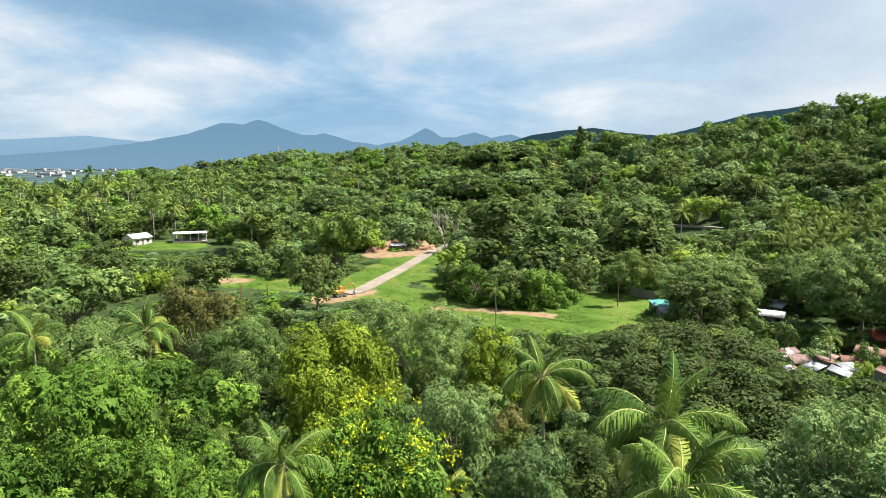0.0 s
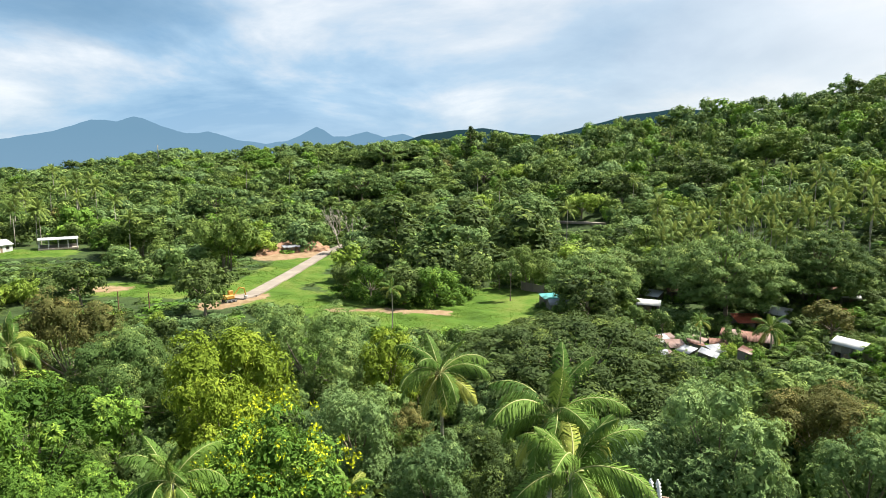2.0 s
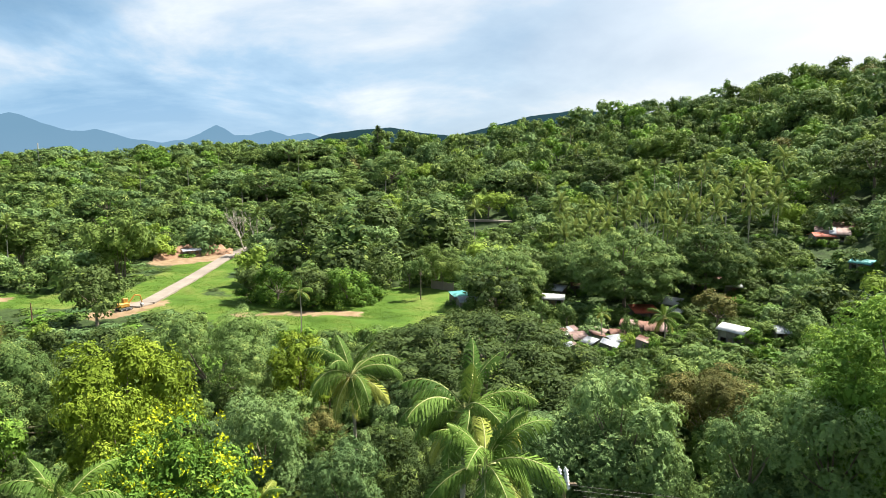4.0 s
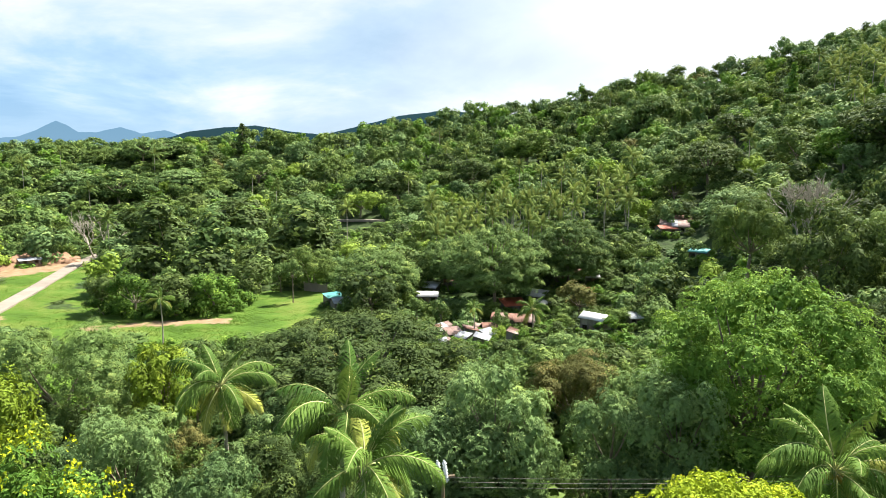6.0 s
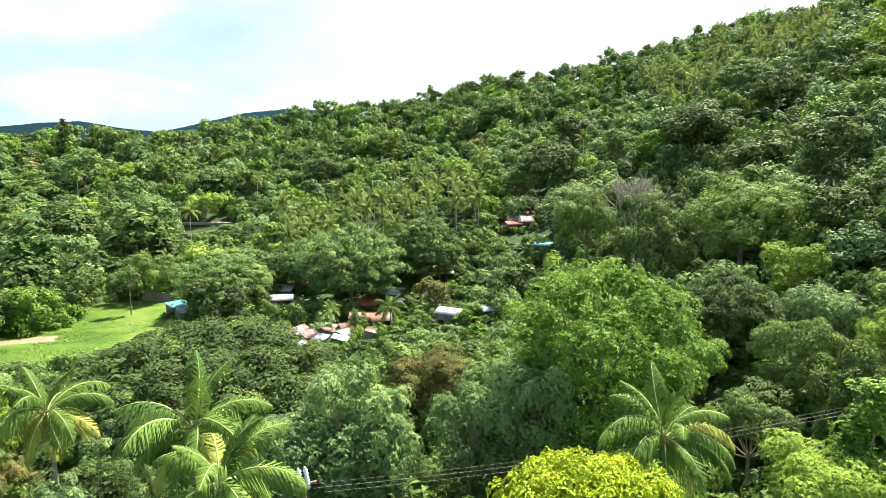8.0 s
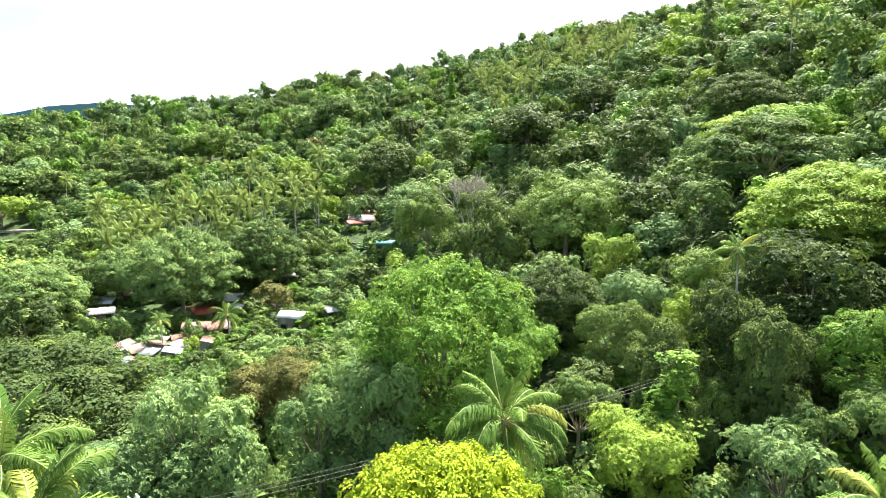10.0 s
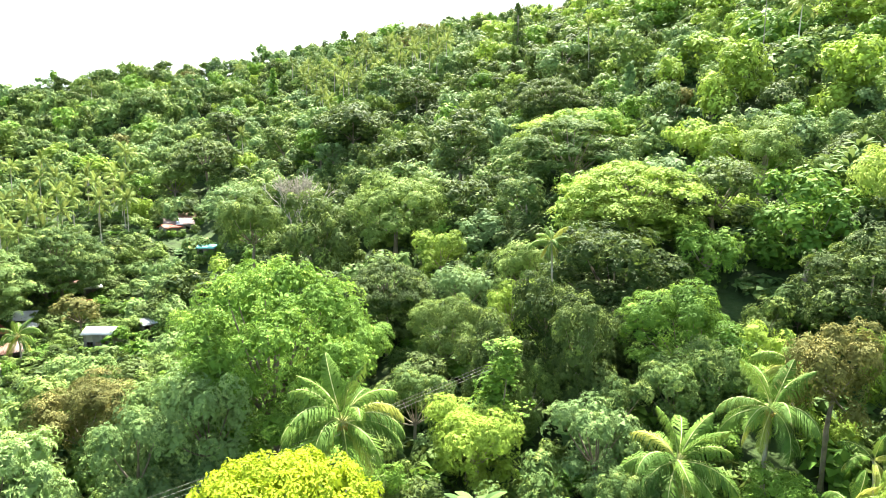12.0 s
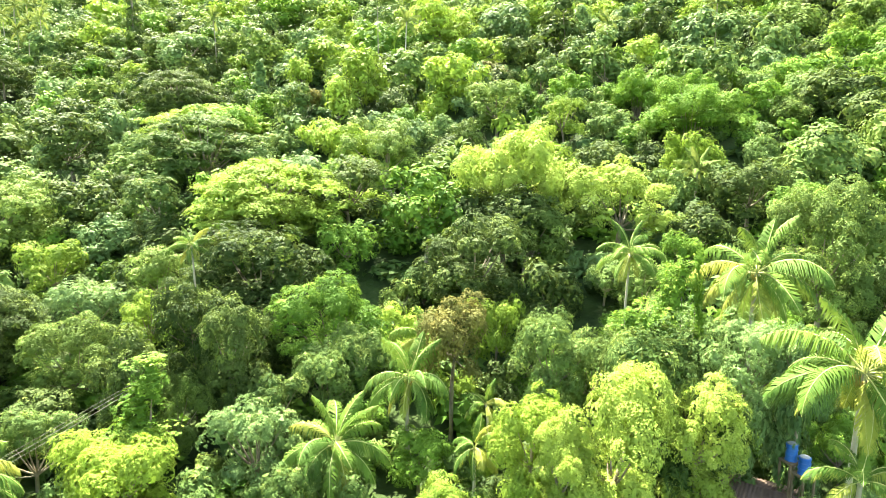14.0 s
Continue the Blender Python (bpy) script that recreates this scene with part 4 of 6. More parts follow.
plants("bush", "bush", "mid", "bush growing close beside the village houses", [(53.2, 89.4, 5.4, 1.7), (53.6, 84.4, 6.0, 1.4), (52.0, 92.3, 4.9, 1.6), (63.2, 122.7, 5.8, 1.9), (66.0, 116.6, 6.2, 2.2), (52.8, 129.6, 5.4, 2.4), (55.8, 104.0, 6.3, 1.6), (79.9, 89.6, 2.5, 2.2), (73.6, 104.7, 5.8, 2.0)], "near")
plants("broadleaf_tree", "spray_tree", "blue", "shrubby tree with pale green leaves below the palm", [(33.6, -29.9, 14.7, 2.8), (30.7, -31.5, 15.3, 2.3), (36.6, -27.8, 12.0, 3.0)], "near")
plants("broadleaf_tree", "spray_tree", "bright", "leafy shrub at the foot of the palms", [(42.9, -9.6, 5.0, 2.5), (49.5, -6.8, 4.0, 2.3)], "near")
plants("broadleaf_tree", "broadleaf_tree", "dark", "dark tree in the hollow below the slope", [(57.5, 7.4, 14.2, 3.3), (54.7, 12.0, 11.1, 3.3), (53.9, 3.9, 12.1, 3.3)], "near")
plants("broadleaf_tree", "spray_tree", "mid", "leafy shrub under the fern-leaved tree", [(51.9, -3.8, 7.4, 3.2), (50.0, 0.5, 7.5, 3.0), (53.6, -6.8, 8.6, 2.6)], "near")
plants("broadleaf_tree", "broadleaf_tree", "golden", "dense rounded tree with golden-green leaf rosettes", [(-10.8, 65.1, 16.2, 6.2), (-10.2, 52.5, 12.2, 4.2), (5.8, 74.0, 11.9, 4.0)], "near")
plants("broadleaf_tree", "broadleaf_tree", "dark", "leafy dark green tree at the back of the clearing", [(1.8, 163.0, 10.2, 4.8), (16.1, 152.1, 9.8, 6.4), (34.4, 160.0, 10.5, 5.6)], "near")
plants("bush", "bush", "deep", "dark dense bush under the trees of the clearing", [(1.8, 161.0, 4.2, 3.4), (6.0, 156.5, 4.4, 3.8), (11.0, 153.0, 4.6, 4.0), (16.5, 150.3, 4.6, 4.0), (22.0, 149.6, 4.4, 4.0), (27.5, 151.0, 4.2, 3.8), (32.0, 155.5, 4.2, 3.6), (5.0, 162.5, 5.0, 3.8), (12.0, 159.0, 5.0, 4.0), (20.0, 156.5, 5.0, 4.0), (28.0, 157.5, 5.0, 4.0)], "near")
plants("broadleaf_tree", "feathery_tree", "deep", "dark spreading tree at the back of the clearing", [(8.0, 156.0, 10.3, 5.6), (24.6, 151.5, 10.6, 6.0)], "near")
plants("bush", "bush", "bright", "green bush along the lower edge of the clearing", [(0.4, 130.0, 3.3, 3.4), (10.3, 121.6, 3.0, 3.6), (21.1, 117.6, 2.9, 3.4)], "near")
plants("bush", "bush", "mid", "green bush along the lower edge of the clearing", [(5.2, 126.4, 3.1, 3.6), (15.6, 118.5, 3.0, 3.6), (26.7, 118.0, 3.1, 3.5)], "near")
plants("small_tree", "broadleaf_tree", "mid", "small green tree between the village roofs", [(74.0, 117.0, 7.0, 3.4)], "near")
plants("small_tree", "feathery_tree", "russet", "brownish tree between the village roofs", [(97.0, 107.0, 8.5, 5.2)], "near")
plants("russet_tree", "broadleaf_tree", "russet", "small tree with sparse reddish leaves", [(48.1, -13.6, 13.2, 3.2)], "near")


# houses: place, turn, width, depth, wall height, roof, look
VILLAGE = [
    (60.4, 109.5, 3, 2.6, 2.5, 2.2, "rust", "low house with patched rusty sheets"),
    (62.1, 105, -3, 2.9, 2.6, 2.2, "pinkish", "lean-to with patched pale sheets"),
    (65, 99.1, 47, 2.9, 2.6, 2, "zinc", "low shed with patched grey sheets"),
    (78.2, 110.1, -44, 4.6, 3.8, 2.5, "rust", "house with a dark rusty sheet roof"),
    (79.3, 146.4, -50, 4.5, 3.6, 2.3, "zinc", "small house with a bright zinc sheet roof"),
    (88.2, 120.7, -11, 5.5, 4, 2.4, "red", "house with a faded red sheet roof"),
    (63.1, 110.8, 18, 2.6, 2.5, 2.2, "pinkish", "low house with patched pinkish-brown sheets"),
    (66.1, 104.9, 70, 2.6, 2.5, 2.2, "rust", "low house with patched rusty sheets"),
    (72.5, 98.1, 42, 2.9, 3, 2.2, "rust", "low house with a rusty sheet roof"),
    (90.2, 94.3, -71, 5, 4, 3.6, "white", "house with a white painted roof and pale walls"),
    (113.4, 132.7, -21, 3.6, 3, 2.4, "zinc", "pale house under the trees"),
    (115.8, 123.1, -36, 3.4, 3, 2.4, "white", "pale house under the trees"),
]
VILLAGE += [
    (108, 116, -49, 4, 4, 2.5, "red", "hut with a red sheet roof"),
    (97.7, 122.9, -57, 4, 4, 2.6, "white", "small pale plastered house in the village"),
    (52.1, 147, 8, 4, 3, 2, "teal", "long house with a teal sheet roof"),
    (51.9, 139.7, -5, 5, 4, 2.6, "zinc", "lean-to with grey sheets"),
    (155.1, 130.2, -48, 8, 6, 2.6, "pinkish", "house with a weathered pink roof on the slope"),
    (160.9, 131.8, -62, 5, 4, 2.6, "rust", "house with a rusty roof on the slope"),
    (140.7, 109, -76, 4.6, 3.8, 2.6, "teal", "house with a pale teal roof"),
    (98.7, 91.4, -24, 3.2, 2.8, 2.3, "zinc", "house with a grey roof behind bushes"),
    (87.3, 147.6, -21, 5, 4, 2.6, "rust", "house with a dark rusty roof"),
    (74.3, 138.3, -31, 5, 4, 2.5, "white", "low shed with bright white sheets"),
    (63, 102.1, -67, 2.3, 2.1, 1.9, "zinc", "lean-to with patched grey sheets"),
    (71.4, 105.6, -27, 2.6, 2.3, 2, "rust", "low shed with rusty brown sheets"),
    (58.4, 100.8, 68, 2.3, 2, 1.8, "pinkish", "low shed with patched pinkish sheets"),
    (80.8, 106.3, -32, 4, 3.5, 2.3, "rust", "hut with dark rusty sheets"),
    (117.6, 131.6, -63, 5, 4, 2.6, "rust", "house with a brown roof under the trees"),
    (151.3, 130.1, -23, 5, 4, 2.5, "red", "small house with a red roof on the slope"),
    (61.5, 107.3, 38, 2.6, 2.2, 1.9, "white", "tiny hut with pale patched sheets"),
    (68.6, 102.0, 12, 2.8, 2.3, 1.9, "zinc", "tiny shed with dull grey sheets"),
    (69.5, 108.4, -70, 3.0, 2.4, 2.0, "pinkish", "tiny hut with weathered pinkish sheets"),
    (95.0, 118.5, 25, 3.0, 2.4, 2.2, "white", "tiny pale-roofed hut between trees"),
]
CLEAR += [(130.1, 78.6, 4.0, 15.7), (133.3, 75.1, 4.0, 15.1)]  # the bare trees
PLACED += [(130.1, 78.6, 4.0), (133.3, 75.1, 4.0)]
PLACED += [(-99.4, 244.6, 15.0), (-116.6, 236.9, 11.0), (-98, 232, 10.0)]  # the hut and the pavilion


def house_bushes():
    """Low growth close round the walls of the village houses."""
    rng = np.random.default_rng(31)
    for x, y, turn, wide, deep, tall, roofing, label in VILLAGE:
        far = math.hypot(x, y)
        toward, across = np.array((-x, -y)) / far, np.array((y, -x)) / far
        for side in (-0.42, 0.05, 0.5):
            q = np.array((x, y)) + toward * (deep / 2 + rng.uniform(1.3, 2.2)) + across * side * (wide + 1.0)
            radius = rng.uniform(1.2, 1.9)
            plant("bush", "bush", q[0], q[1], rng.uniform(1.6, 2.5), radius, ("mid", "deep", "bright", "olive")[int(rng.integers(4))], "low green bush growing against a village house", "bushes by the houses", "mid", int(rng.integers(3)))


house_bushes()

# open places: bearing from, bearing to, slope of the lowest sight line over the near growth, distance
OPEN = [(-3, 20, -15.2, 149), (-10.5, 1, -12.6, 168), (-29, -8, -12.0, 176), (-29, -19.5, -8.3, 257), (58.7, 61.3, -2.8, 131), (20, 47, -14.6, 128), (24.5, 30, -11.3, 150),
        (48, 53, -5.4, 200), (19.4, 23.6, -6.0, 284), (-9, 0.5, -9.5, 228), (-20, -8, -11.6, 190), (26, 47, -13.4, 122)]
for row in VILLAGE:
    far = math.hypot(row[0], row[1])
    side = math.degrees(math.atan2(row[0], row[1]))
    half = math.degrees(math.atan2(row[3] * 0.55, far))
    OPEN.append((side - half, side + half, math.degrees(math.atan2(float(ground(row[0], row[1])) + row[5] * 0.5 - EYE, far)), far - 3))


for x, y, radius, height in CLEAR:
    far = math.hypot(x, y)
    side, half = math.degrees(math.atan2(x, y)), math.degrees(math.atan2(radius * 0.45, far))
    OPEN.append((side - half, side + half, math.degrees(math.atan2(float(ground(x, y)) + height * 0.55 - EYE, far)), far - radius * 0.5))
OPEN = np.array(OPEN, float)


def sight_free(a, r, top, radius):
    """Whether a tree at bearing a leaves the open places and the trees set by hand beyond it in view; top: the slope to its top."""
    wide = math.degrees(math.atan2(radius * 0.95, r))
    return not ((OPEN[:, 0] - wide < a) & (a < OPEN[:, 1] + wide) & (r < OPEN[:, 3]) & (top > OPEN[:, 2])).any()


def scatter():
    """The woods: the nearest as single trees, all the rest as one growth."""
    rng = np.random.default_rng(5)
    taken = {}

    def fits(x, y, radius, room):
        gx, gy = int(x // 12), int(y // 12)
        for i in range(gx - 2, gx + 3):
            for j in range(gy - 2, gy + 3):
                for px, py, pr in taken.get((i, j), ()):
                    if (px - x) ** 2 + (py - y) ** 2 < (room * (pr + radius)) ** 2:
                        return False
        taken.setdefault((gx, gy), []).append((x, y, radius))
        return True

    for x, y, radius in PLACED:
        taken.setdefault((int(x // 12), int(y // 12)), []).append((x, y, radius))
    single, massed = [], []
    leaf_names = ["dark", "mid", "bright", "blue", "olive", "lime", "russet"]
    for trial in range(60000):
        r = math.sqrt(rng.uniform(26 ** 2, 440 ** 2))
        a = rng.uniform(-42, 150)
        x, y = at_bearing(a, r)
        pick, size = rng.random(), rng.uniform(0.55, 1.3)
        wide = size * (1.12 if r > 190 else 1.0)
        if r > 300 and -28 < a < 12:
            size = min(size, 0.95)
        hill = min(max((a - 45) / 25, 0), 1)
        if r < 62:
            sort, radius, height = ("bush", 2.6 * wide, 5.0 * size) if pick < 0.6 else ("feathery_tree", 3.2 * wide, 7.5 * size)
        elif pick < 0.42:
            sort, radius, height = "broadleaf_tree", 5.8 * wide, 11.5 * size
        elif pick < 0.68:
            sort, radius, height = "feathery_tree", 5.4 * wide, 10.5 * size
        elif pick < 0.86 - 0.14 * hill:
            sort, radius, height = ("rain_tree", 8.0 * wide, 12.5 * size) if trial % 3 == 0 else ("low_tree", 4.6 * wide, 12.0 * size)
        elif pick < 0.955:
            sort, radius, height = "bush", 3.6 * wide, 6.0 * size
        elif pick < 0.999:
            sort, radius, height = "bamboo_clump", 4.6 * wide, 10.0 * size
        else:
            sort, radius, height = "pointed_tree", 3.4 * wide, 14.0 * size
        if sort == "bush" and r > 190 and rng.random() < 0.6:
            continue
        if r > 330 and a > 14:
            height *= 1.22
        z = float(ground(x, y))
        if r < 105 and sort == "rain_tree":
            continue
        if cover(x, y, SWARD) > 0.3 or cover(x, y, SOIL) > 0.3 or min(float(near_segment(x, y, p, q)) for p, q in zip(ROAD, ROAD[1:])) < radius * 0.7 + 3:
            if not (sort == "bush" and rng.random() < 0.006 and r < 235):
                continue
        if 26 < a < 47 and 116 < r < 176:
            if sort not in ("bush", "feathery_tree", "broadleaf_tree"):
                continue
            height, radius = min(height, 5.0), min(radius, 3.0)
            if rng.random() < 0.35:
                continue
        if 27 < a < 47 and 190 < r < 262 and sort != "bush":
            continue
        top = math.degrees(math.atan2(z + height - EYE, r))
        if not sight_free(a, r, top, radius):
            if sort != "bush":
                continue
            height, radius = height * 0.55, radius * 0.8
            if not sight_free(a, r, math.degrees(math.atan2(z + height - EYE, r)), radius):
                continue
        if not fits(x, y, radius, 0.60):
            continue
        weights = np.array([0.30 + 0.16 * hill, 0.30, 0.07, 0.09, 0.21 - 0.12 * hill, 0.02, 0.01]) if sort != "bamboo_clump" else np.array([0, 0.1, 0.1, 0, 0.4, 0.4, 0])
        # woods past 230 m get paler, bluer leaves: haze put into the leaf mix
        if r > 230 and sort != "bamboo_clump":
            weights = np.array([0.10, 0.38, 0.12, 0.18, 0.19, 0.02, 0.01])
        lush = min(max((a - 70) / 20, 0), 1) * (sort != "bamboo_clump")
        weights = weights * (1 - lush) + np.array([0.20, 0.30, 0.22, 0.08, 0.08, 0.11, 0.01]) * lush
        leaf = rng.choice(len(leaf_names), p=weights / weights.sum())
        (single if r < 150 else massed).append((sort, x, y, z, height, radius, leaf_names[leaf], int(leaf), rng.uniform(0, 360), r))
    single.sort(key=lambda s: s[-1])
    massed += single[290:]
    words = {"dark": "dark green", "mid": "green", "bright": "bright green", "blue": "bluish-green", "olive": "olive-green", "lime": "yellow-green", "russet": "brownish-green"}
    shapes = {"broadleaf_tree": "leafy tree with a clumped crown", "feathery_tree": "tree with a soft feathery crown", "rain_tree": "rain tree with a flat spreading crown",
              "bush": "bush of low dense growth", "low_tree": "tree leafy down to the ground", "bamboo_clump": "bamboo clump with arching plumes", "pointed_tree": "tall narrow tree with a pointed crown"}
    for k, (sort, x, y, z, height, radius, leaf, index, turn, r) in enumerate(single[:290]):
        plant(sort, sort, x, y, height, radius, leaf, words[leaf] + " " + shapes[sort] + " on the slope", "trees of the near woods", "close" if r < 74 else "mid", k % 3, turn)
    vs, quads, qs, tint, tone, n = [], [], [], [], [], 0
    for k, (sort, x, y, z, height, radius, leaf, index, turn, r) in enumerate(massed):
        v, f, own = crown_arrays(sort, "mid" if r < (100 if sort == "bush" else 138) else "far" if r < (190 if sort == "bush" else 250) else "remote", k % 4)
        base_r, base_h = SORTS[sort][1:3]
        c, s = math.cos(radians(turn)) * radius / base_r, math.sin(radians(turn)) * radius / base_r
        long, lean = rng.uniform(0.8, 1.25), rng.normal(size=2) * 0.10
        vs.append(np.stack([v[:, 0] * c * long - v[:, 1] * s + v[:, 2] * lean[0] + x, v[:, 0] * s * long + v[:, 1] * c + v[:, 2] * lean[1] + y, v[:, 2] * height / base_h + z - 0.13 * height], -1))
        quads.append(f[0] + n)
        qs.append(np.full(len(f[0]), index))
        tint.append(np.full(len(v), rng.random(), dtype=np.float32))
        tone.append(own)
        n += len(v)
    me = mesh_from("far_woods", np.concatenate(vs), np.concatenate(quads), [LEAF[k] for k in leaf_names], np.concatenate(qs))
    me.attributes.new("tint", "FLOAT", "POINT").data.foreach_set("value", np.concatenate(tint))
    me.attributes.new("tone", "FLOAT", "POINT").data.foreach_set("value", np.concatenate(tone))
    tagged(new("far_woods", me), "mixed tropical woods in many greens covering the ridge and hillside", "woods", kind="stuff")
    
    # low thicket between the trunks of the near woods
    vs, quads, qs, tint, n = [], [], [], [], 0
    low = [crown("bush", 2.6, 2.6, 70 + k, 0.9, 8, 0.75, 0.7, aspect=0.75, hull=1.4) for k in range(3)]
    for k in range(4300):
        r, a = math.sqrt(rng.uniform(14 ** 2, 128 ** 2)), rng.uniform(-42, 152)
        if k > 1900:
            r, a = math.sqrt(rng.uniform(128 ** 2, 245 ** 2)), rng.uniform(-34, 48) if k < 3600 else rng.uniform(48, 150)
        x, y = at_bearing(a, r)
        if cover(x, y, SWARD) > 0.42 or cover(x, y, SOIL) > 0.4 or not fits(x, y, 1.9, 0.3) or min(float(near_segment(x, y, p, q)) for p, q in zip(ROAD, ROAD[1:])) < 5:
            continue
        c, q = rng.uniform(0.7, 1.5), rng.uniform(0.4, 1.4) * (0.6 if r > 128 and a < 50 else 1)
        turn = rng.uniform(0, 6.3)
        if not sight_free(a, r, math.degrees(math.atan2(float(ground(x, y)) + 2.6 * q - EYE, r)), 1.5):
            q = 0.3
        v, f = low[k % 3][:2]
        vs.append(np.stack([(v[:, 0] * math.cos(turn) - v[:, 1] * math.sin(turn)) * c + x, (v[:, 0] * math.sin(turn) + v[:, 1] * math.cos(turn)) * c + y,
                            v[:, 2] * q + float(ground(x, y)) - 0.3], -1))
        quads.append(f[0] + n)
        qs.append(np.full(len(f[0]), rng.choice(5)))
        tint.append(np.full(len(v), rng.random(), dtype=np.float32))
        n += len(v)
    me = mesh_from("thicket", np.concatenate(vs), np.concatenate(quads), [LEAF[k] for k in leaf_names[:5]], np.concatenate(qs))
    me.attributes.new("tint", "FLOAT", "POINT").data.foreach_set("value", np.concatenate(tint))
    tagged(new("thicket", me), "tangled low green undergrowth between the trees", "undergrowth", kind="stuff")


scatter()

# ---- palms ----
def frond_mesh(name, length, rise, sag, leaflets, width, seed):
    """A feather leaf that leaves the crown at an angle and arches over: rachis and hanging leaflets."""
    rng = np.random.default_rng(seed)
    t = np.linspace(0, 1, 12)
    angle = np.radians(rise) - np.radians(sag) * t ** 1.3
    step = length / 11
    px = np.concatenate([[0], np.cumsum(np.cos(angle[:-1]) * step)])
    pz = np.concatenate([[0], np.cumsum(np.sin(angle[:-1]) * step)])
    curve = np.stack([px, 0 * px, pz], 1)
    rv, rf = tube(curve, 0.055 * (1 - 0.85 * t), 4)
    s = np.repeat(np.linspace(0.14, 0.995, leaflets), 2)
    side = np.tile([1.0, -1.0], leaflets)
    base = np.stack([np.interp(s, t, px), 0 * s, np.interp(s, t, pz)], 1)
    way = np.interp(s, t, angle)
    ahead = np.stack([np.cos(way), 0 * s, np.sin(way)], 1)
    long = length * 0.28 * np.sin(np.pi * np.clip(s * 0.9 + 0.12, 0, 1)) ** 0.6 * rng.uniform(0.85, 1.1, len(s))
    sway = np.stack([0 * s, side, 0 * s], 1)
    out = unit(ahead * 0.7 + sway * 0.8 + UP * rng.uniform(-0.35, 0.2, (len(s), 1)))
    mid = base + out * (long * 0.5)[:, None] - UP * (long * 0.06)[:, None]
    tip = mid + (ahead * 0.35 + sway * 0.22 - UP * 1.0) * (long * 0.66)[:, None]
    w = ahead * (width * rng.uniform(0.8, 1.2, len(s)))[:, None]
    n = len(s)
    v = np.concatenate([base - w * 0.4, base + w * 0.4, mid - w * 0.5, mid + w * 0.5, tip])
    i = np.arange(n)
    quads = np.stack([i, i + n, i + 3 * n, i + 2 * n], 1)
    tris = np.stack([i + 2 * n, i + 3 * n, i + 4 * n], 1)
    return mesh_from(name, np.concatenate([rv, v]), [np.concatenate([rf, quads + len(rv)]), tris + len(rv)], [LEAF["palm"], RIB],
                     np.concatenate([np.ones(len(rf)), np.zeros(len(quads) + len(tris))]))


FRONDS = [frond_mesh("frond", 4.5, 80, 55, 54, 0.082, 1), frond_mesh("frond", 5.0, 58, 100, 56, 0.082, 2), frond_mesh("frond", 5.1, 32, 112, 56, 0.082, 3), frond_mesh("frond", 4.8, 2, 92, 52, 0.082, 4),
          frond_mesh("frond", 4.2, -34, 52, 48, 0.08, 5)]


def trunk_mesh(height, bend, thick, seed):
    t = np.linspace(0, 1, 22)
    rings = thick * (1.0 - 0.35 * t + 0.45 * np.exp(-t * 14)) * (1 + 0.05 * (np.arange(22) % 2))
    return mesh_from("trunk", *tube(np.stack([bend * t ** 2, 0.2 * np.sin(t * 3), -0.4 + (height + 0.4) * t], 1), rings, 9), [BARK_PALE], smooth=True)


HUSK = speckled("coconut_husk", (0.20, 0.17, 0.04), (0.40, 0.26, 0.06), 3, 20)
NUT = mesh_from("coconut", *lump(np.random.default_rng(3), (0, 0, 0), (0.14, 0.14, 0.17), 1), [HUSK], smooth=True)


def coconut_palm(x, y, height, size, seed, label, count=28, old=3, nuts=True, bend=0.3, upright=0.0):
    """A coconut palm whose fronds are parts; height: to the heart of the crown."""
    rng = np.random.default_rng(seed)
    palm = thing("coconut_palm", label, "palm", pose(x, y, float(ground(x, y)), 0, 0, rng.uniform(0, 360)), "coconut palms")
    PLACED.append((x, y, 2.0))
    k = size / 4.3
    part("trunk", trunk_mesh(height, bend, 0.19 * max(k, 0.7), seed), palm)
    heart = (bend, 0.2 * math.sin(3), height)
    if nuts:
        for i in range(8):
            part("coconut", NUT, palm, matrix=pose(*heart) @ pose(0.32 * math.cos(i * 2.4), 0.32 * math.sin(i * 2.4), -0.25 - 0.12 * (i % 3)))
    for i in range(count):
        share = i / (count - 1)
        level = min(4, int((share * (1 - upright)) ** 0.75 * 5))
        old_leaf = i >= count - old
        m = pose(*heart, 0, 0, i * 137.5 + rng.uniform(-12, 12)) @ pose(0, 0, 0, rng.uniform(-24, 24), rng.uniform(-12, 12), 0) @ Matrix.Diagonal((k * rng.uniform(0.88, 1.1),) * 3 + (1,))
        part("frond", FRONDS[level], palm, "yellowing old frond" if old_leaf else "", LEAF["palm_old"] if old_leaf or rng.random() < 0.1 else None, m)
    return palm


coconut_palm(9.1, 53.2, 11.1, 4.3, 1, "coconut palm with drooping yellow-tipped fronds", 20, upright=0.0, nuts=True)
coconut_palm(10.5, 28.1, 14.4, 3.8, 2, "tall coconut palm with frayed upright fronds", 20, upright=0.25, nuts=True)
coconut_palm(9.3, 23.2, 14.1, 3.3, 3, "young coconut palm with glossy arching fronds", 17, upright=0.3, nuts=False)
coconut_palm(-8.3, 29.9, 12.5, 2.7, 4, "coconut palm with split fronds", 19, upright=0.1, nuts=False)
coconut_palm(-37.1, 76.5, 11.9, 4.0, 5, "coconut palm rising from the thicket", 19, upright=0.1, nuts=True)
coconut_palm(-49.0, 73.1, 12.1, 3.7, 6, "coconut palm rising from the thicket", 19, upright=0.0, nuts=True)
coconut_palm(78.8, 100.9, 5.9, 3.7, 7, "lone coconut palm among the village roofs", 16, upright=0.0, nuts=True)
